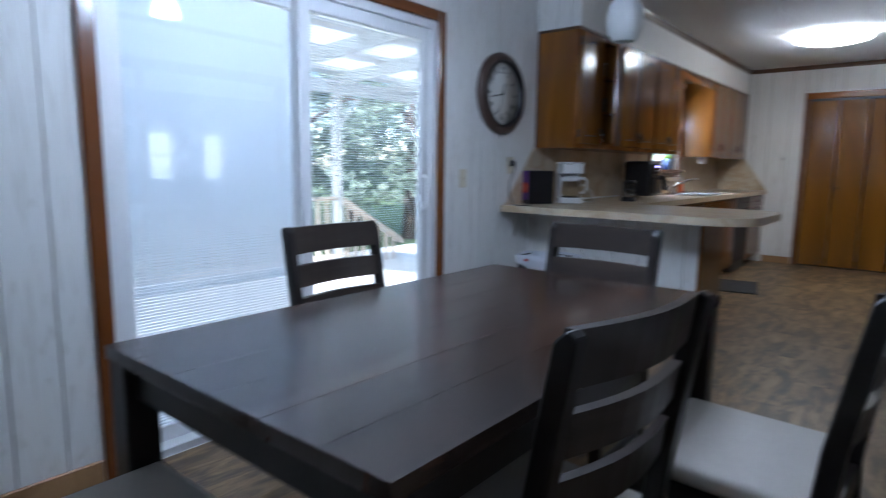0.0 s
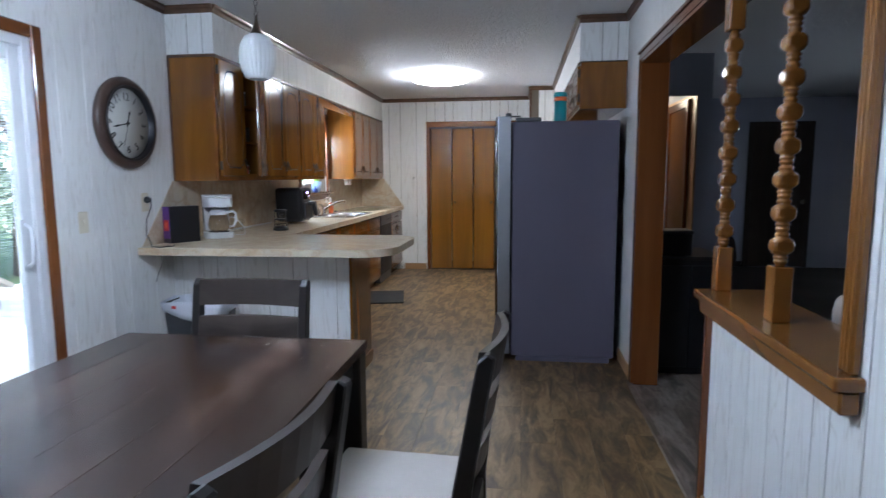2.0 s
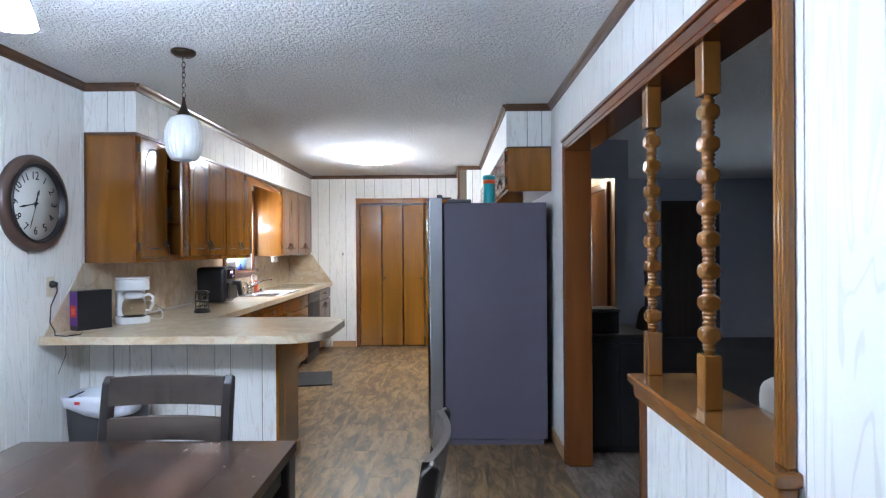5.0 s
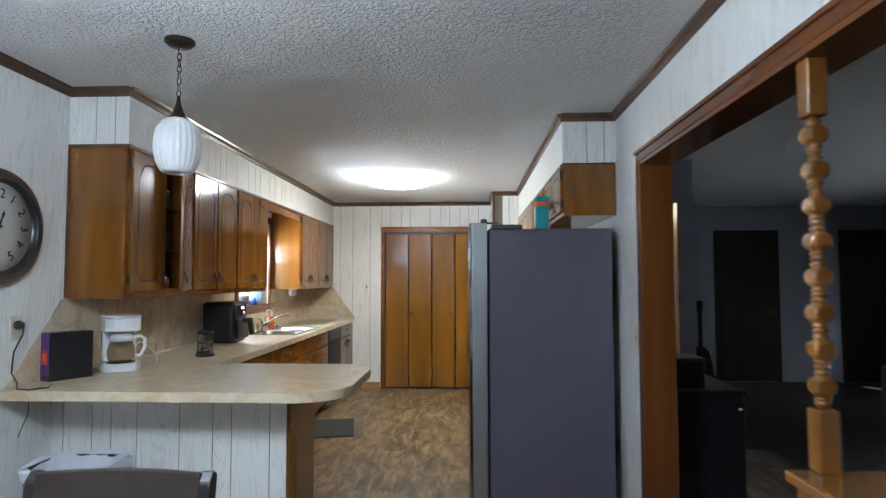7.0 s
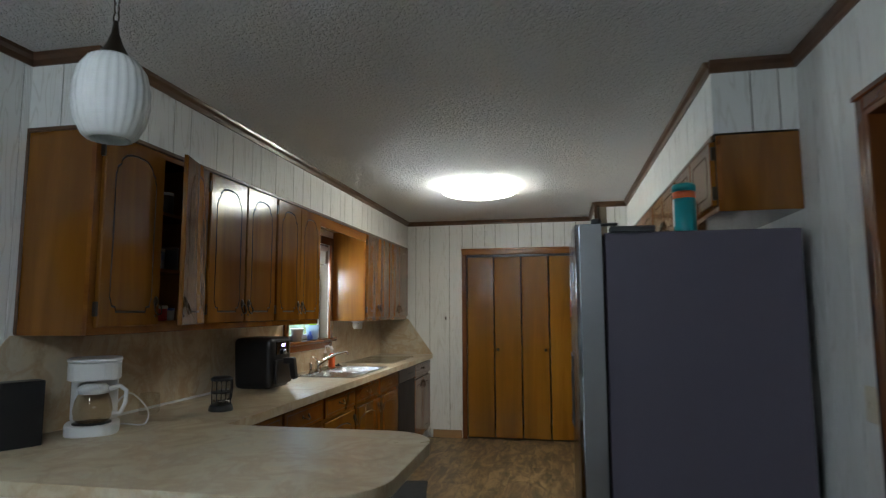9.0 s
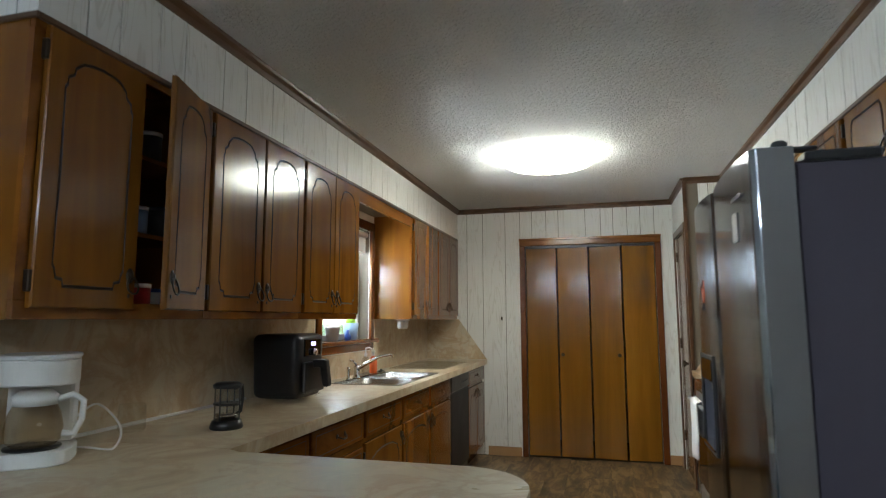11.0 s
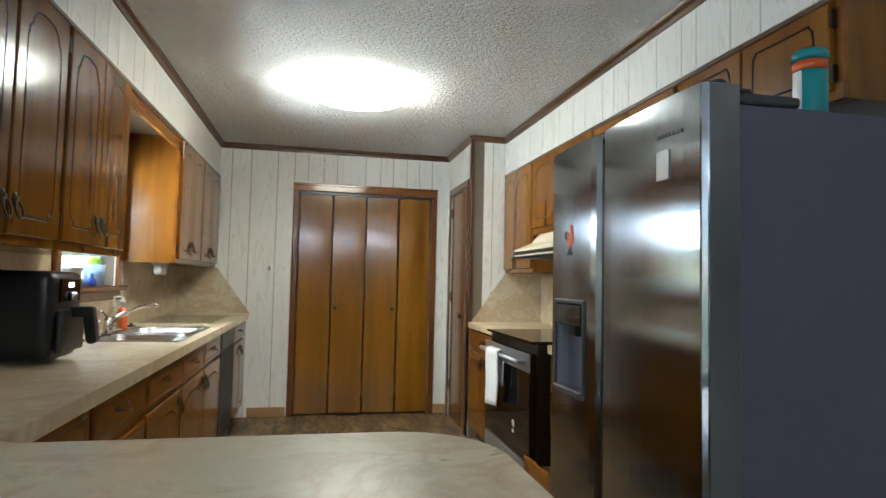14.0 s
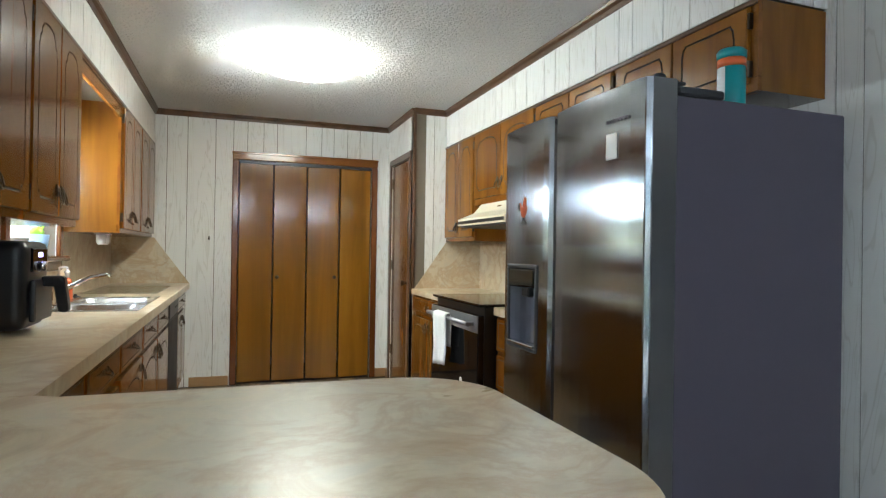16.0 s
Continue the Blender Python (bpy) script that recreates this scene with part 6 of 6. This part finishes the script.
for x in (-0.40, 0.40):
    part("armrest", box(x - 0.09, -0.38, 0.12, x + 0.09, 0.30, 0.62, 0.05, 3), SOFA, ac)
    part("foot", box(x * 0.8 - 0.03, -0.33, 0, x * 0.8 + 0.03, -0.27, 0.12), BLACKPL, ac)
tagged(board("baseboard_living", 3.18, LIV_Y1 - 0.014, 0, 5.53, LIV_Y1, 0.08, DARKDOOR, "dark baseboard", "baseboard"))

# ---- outdoors ----
solid("ground", box(-200, -200, -0.75, 200, 200, -0.70), GRASS, "green lawn reaching away from the house", "ground", kind="structure")
# added pad, makes the ground below the steps glare white
solid("pavement", box(-7.2, -0.6, -0.70, -4.05, 6.5, -0.66, 0.01), GLAREPAD, "added near-white pad below the deck steps, standing in for glaring sunlit ground", "pavement", kind="structure")
dk = thing("deck", pose(-2.1, -1.0, -0.16), "weathered wooden deck outside the patio door", "deck")
for i in range(26):
    part("board", box(-1.9, -3.64 + 0.28 * i, 0.0, 1.95, -3.64 + 0.28 * i + 0.272, 0.04), DECK, dk)
part("skirt", box(-1.9, -3.64, -0.54, -1.86, 3.62, 0.0), DECK, dk)
pr = thing("patio_roof", pose(-0.15, -0.8, 2.30), "white patio cover with beams and translucent panels", "patio cover")
for i in range(2, 9):
    y = -4.0 + 1.0 * i
    part("rafter", prism([(-3.55, -0.16), (-3.55, -0.02), (0.0, 0.24), (0.0, 0.10)], "y", y - 0.03, y + 0.03), PATIOWHITE, pr)
for k in range(5):
    x = -0.35 - 0.75 * k
    z = 0.245 + 0.073 * x
    part("purlin", box(x - 0.10, -2.05, z - 0.01, x + 0.10, 4.05, z + 0.03), PATIOWHITE, pr)
part("roof_panel", prism([(-3.6, 0.02), (-3.6, 0.03), (0.0, 0.295), (0.0, 0.285)], "y", -2.05, 4.05), PATIOPANEL, pr)
part("header", box(-3.40, -2.0, -0.26, -3.30, 4.0, -0.10), PATIOWHITE, pr)
for y in (1.10, -2.6):
    p = thing("patio_post", pose(-3.50, y, -0.12), "white post carrying the patio cover", "post")
    part("shaft", box(-0.05, -0.05, 0, 0.05, 0.05, 2.16, 0.005), PATIOWHITE, p)
    part("brace", tube([(0, 0.02, 1.75), (0, 0.36, 2.12)], 0.035, 6), PATIOWHITE, p)
rl = thing("deck_railing", pose(-3.50, -0.90, -0.12), "natural wood deck railing with pickets", "railing")
part("top_rail", box(-0.07, -2.0, 0.86, 0.07, 1.95, 0.90, 0.006), RAILWOOD, rl)
part("bottom_rail", box(-0.03, -2.0, 0.12, 0.03, 1.95, 0.18, 0.004), RAILWOOD, rl)
for i in range(28):
    y = -1.95 + 0.14 * i
    part("picket", box(-0.018, y - 0.018, 0.18, 0.018, y + 0.018, 0.86), RAILWOOD, rl)
sr = thing("stair_railing", pose(-3.50, 1.16, -0.12), "sloping wood handrail of the deck steps", "railing")
part("handrail", prism([(0.0, 0.90), (0.0, 0.84), (1.10, 0.21), (1.10, 0.27)], "x", -0.06, 0.06), RAILWOOD, sr)
part("lower_rail", prism([(0.0, 0.22), (0.0, 0.16), (1.10, -0.47), (1.10, -0.41)], "x", -0.03, 0.03), RAILWOOD, sr)
for i in range(7):
    y = 0.10 + 0.14 * i
    part("picket", box(-0.018, y - 0.018, 0.20 - 0.57 * y, 0.018, y + 0.018, 0.86 - 0.57 * y), RAILWOOD, sr)


def tree(x, y, h, w, seed):
    rnd = random.Random(seed)
    t = thing("tree", pose(x, y, -0.70), "leafy green tree beyond the deck", "tree", "trees in the yard")
    part("trunk", tube([(0, 0, 0), (0.05, 0.02, h * 0.25), (0, 0.06, h * 0.5), (0.08, 0, h * 0.85)], [0.20, 0.16, 0.11, 0.04], 10), BARK, t)
    for k in range(6):
        a_ = rnd.uniform(0, 6.3)
        z = h * rnd.uniform(0.3, 0.65)
        part("limb", tube([(0, 0, z), (w * 0.25 * math.cos(a_), w * 0.25 * math.sin(a_), z + h * 0.10), (w * 0.45 * math.cos(a_), w * 0.45 * math.sin(a_), z + h * 0.16)], [0.07, 0.05, 0.02], 6), BARK, t)
    verts, faces = [], []
    clumps = []
    for k in range(46):
        a_, u, z = rnd.uniform(0, 6.3), rnd.uniform(0.1, 1) ** 0.6, rnd.uniform(0.05, 1.0)
        rr = w * 0.5 * u * (0.55 + 0.6 * math.sin(math.pi * min(1, z * 0.85 + 0.1)))
        clumps.append((rr * math.cos(a_), rr * math.sin(a_), h * (0.12 + 0.86 * z), rnd.uniform(0.35, 0.8)))
    for cx, cy, cz, cr in clumps:
        for k in range(120):
            d = Vector((rnd.gauss(0, 1), rnd.gauss(0, 1), rnd.gauss(0, 0.8))).normalized() * cr * rnd.uniform(0.3, 1.0)
            p = Vector((cx, cy, cz)) + d
            s = rnd.uniform(0.05, 0.11)
            a1 = Vector((rnd.gauss(0, 1), rnd.gauss(0, 1), rnd.gauss(0, 1))).normalized()
            b1_ = a1.orthogonal().normalized()
            n = len(verts)
            verts += [p - a1 * s, p + b1_ * s * 0.55, p + a1 * s, p - b1_ * s * 0.55]
            faces.append((n, n + 1, n + 2, n + 3))
    me = bpy.data.meshes.new("crown")
    me.from_pydata([tuple(v) for v in verts], [], faces)
    me.materials.append(HAZYLEAF)
    ob = new("crown", me)
    ob.parent = t
    tagged(ob, kind="stuff")


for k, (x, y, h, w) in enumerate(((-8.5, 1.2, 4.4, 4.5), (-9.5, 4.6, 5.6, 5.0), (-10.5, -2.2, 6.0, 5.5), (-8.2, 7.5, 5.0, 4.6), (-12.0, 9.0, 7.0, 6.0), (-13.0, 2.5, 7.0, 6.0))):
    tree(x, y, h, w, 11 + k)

# ---- small pieces of the setting ----
lay_planks()
fl = bpy.data.objects["floor"]
PW, PL = 0.1775, 0.92
_planks = {}
for i in range(17):
    off = (0.0, 0.31, 0.62, 0.16, 0.47)[i % 5]
    y = YB + off - PL
    while y < YF:
        a, b = max(y, YB), min(y + PL, YF + 0.02)
        if b - a > 0.05:
            key = round(b - a, 3)
            if key not in _planks:
                _planks[key] = mesh_of("plank", box(0.0006, 0.0006, -0.004, PW - 0.0006, b - a - 0.0006, 0.0), VINYL)
            ob = new("plank", _planks[key])
            ob.parent = fl
            ob.location = (i * PW, a, 0)
        y += PL

lf = bpy.data.objects["floor_living"]
for i in range(8):
    y = -2.0 - 0.9 * ((i * 0.37) % 1)
    while y < 2.0:
        key = "grey"
        if key not in _planks:
            _planks[key] = mesh_of("plank", box(0.0006, 0.0006, -0.003, PW - 0.0006, PL - 0.0006, 0.0), GREYVINYL)
        ob = new("plank", _planks[key])
        ob.parent = lf
        ob.location = (XR + WALL_T + 0.014 + i * PW, y, 0)
        y += PL
_sill = box(XR, -1.38, -0.004, XR + WALL_T + 0.014, 0.080, 0.0)
part("plank", _sill, GREYVINYL, lf)
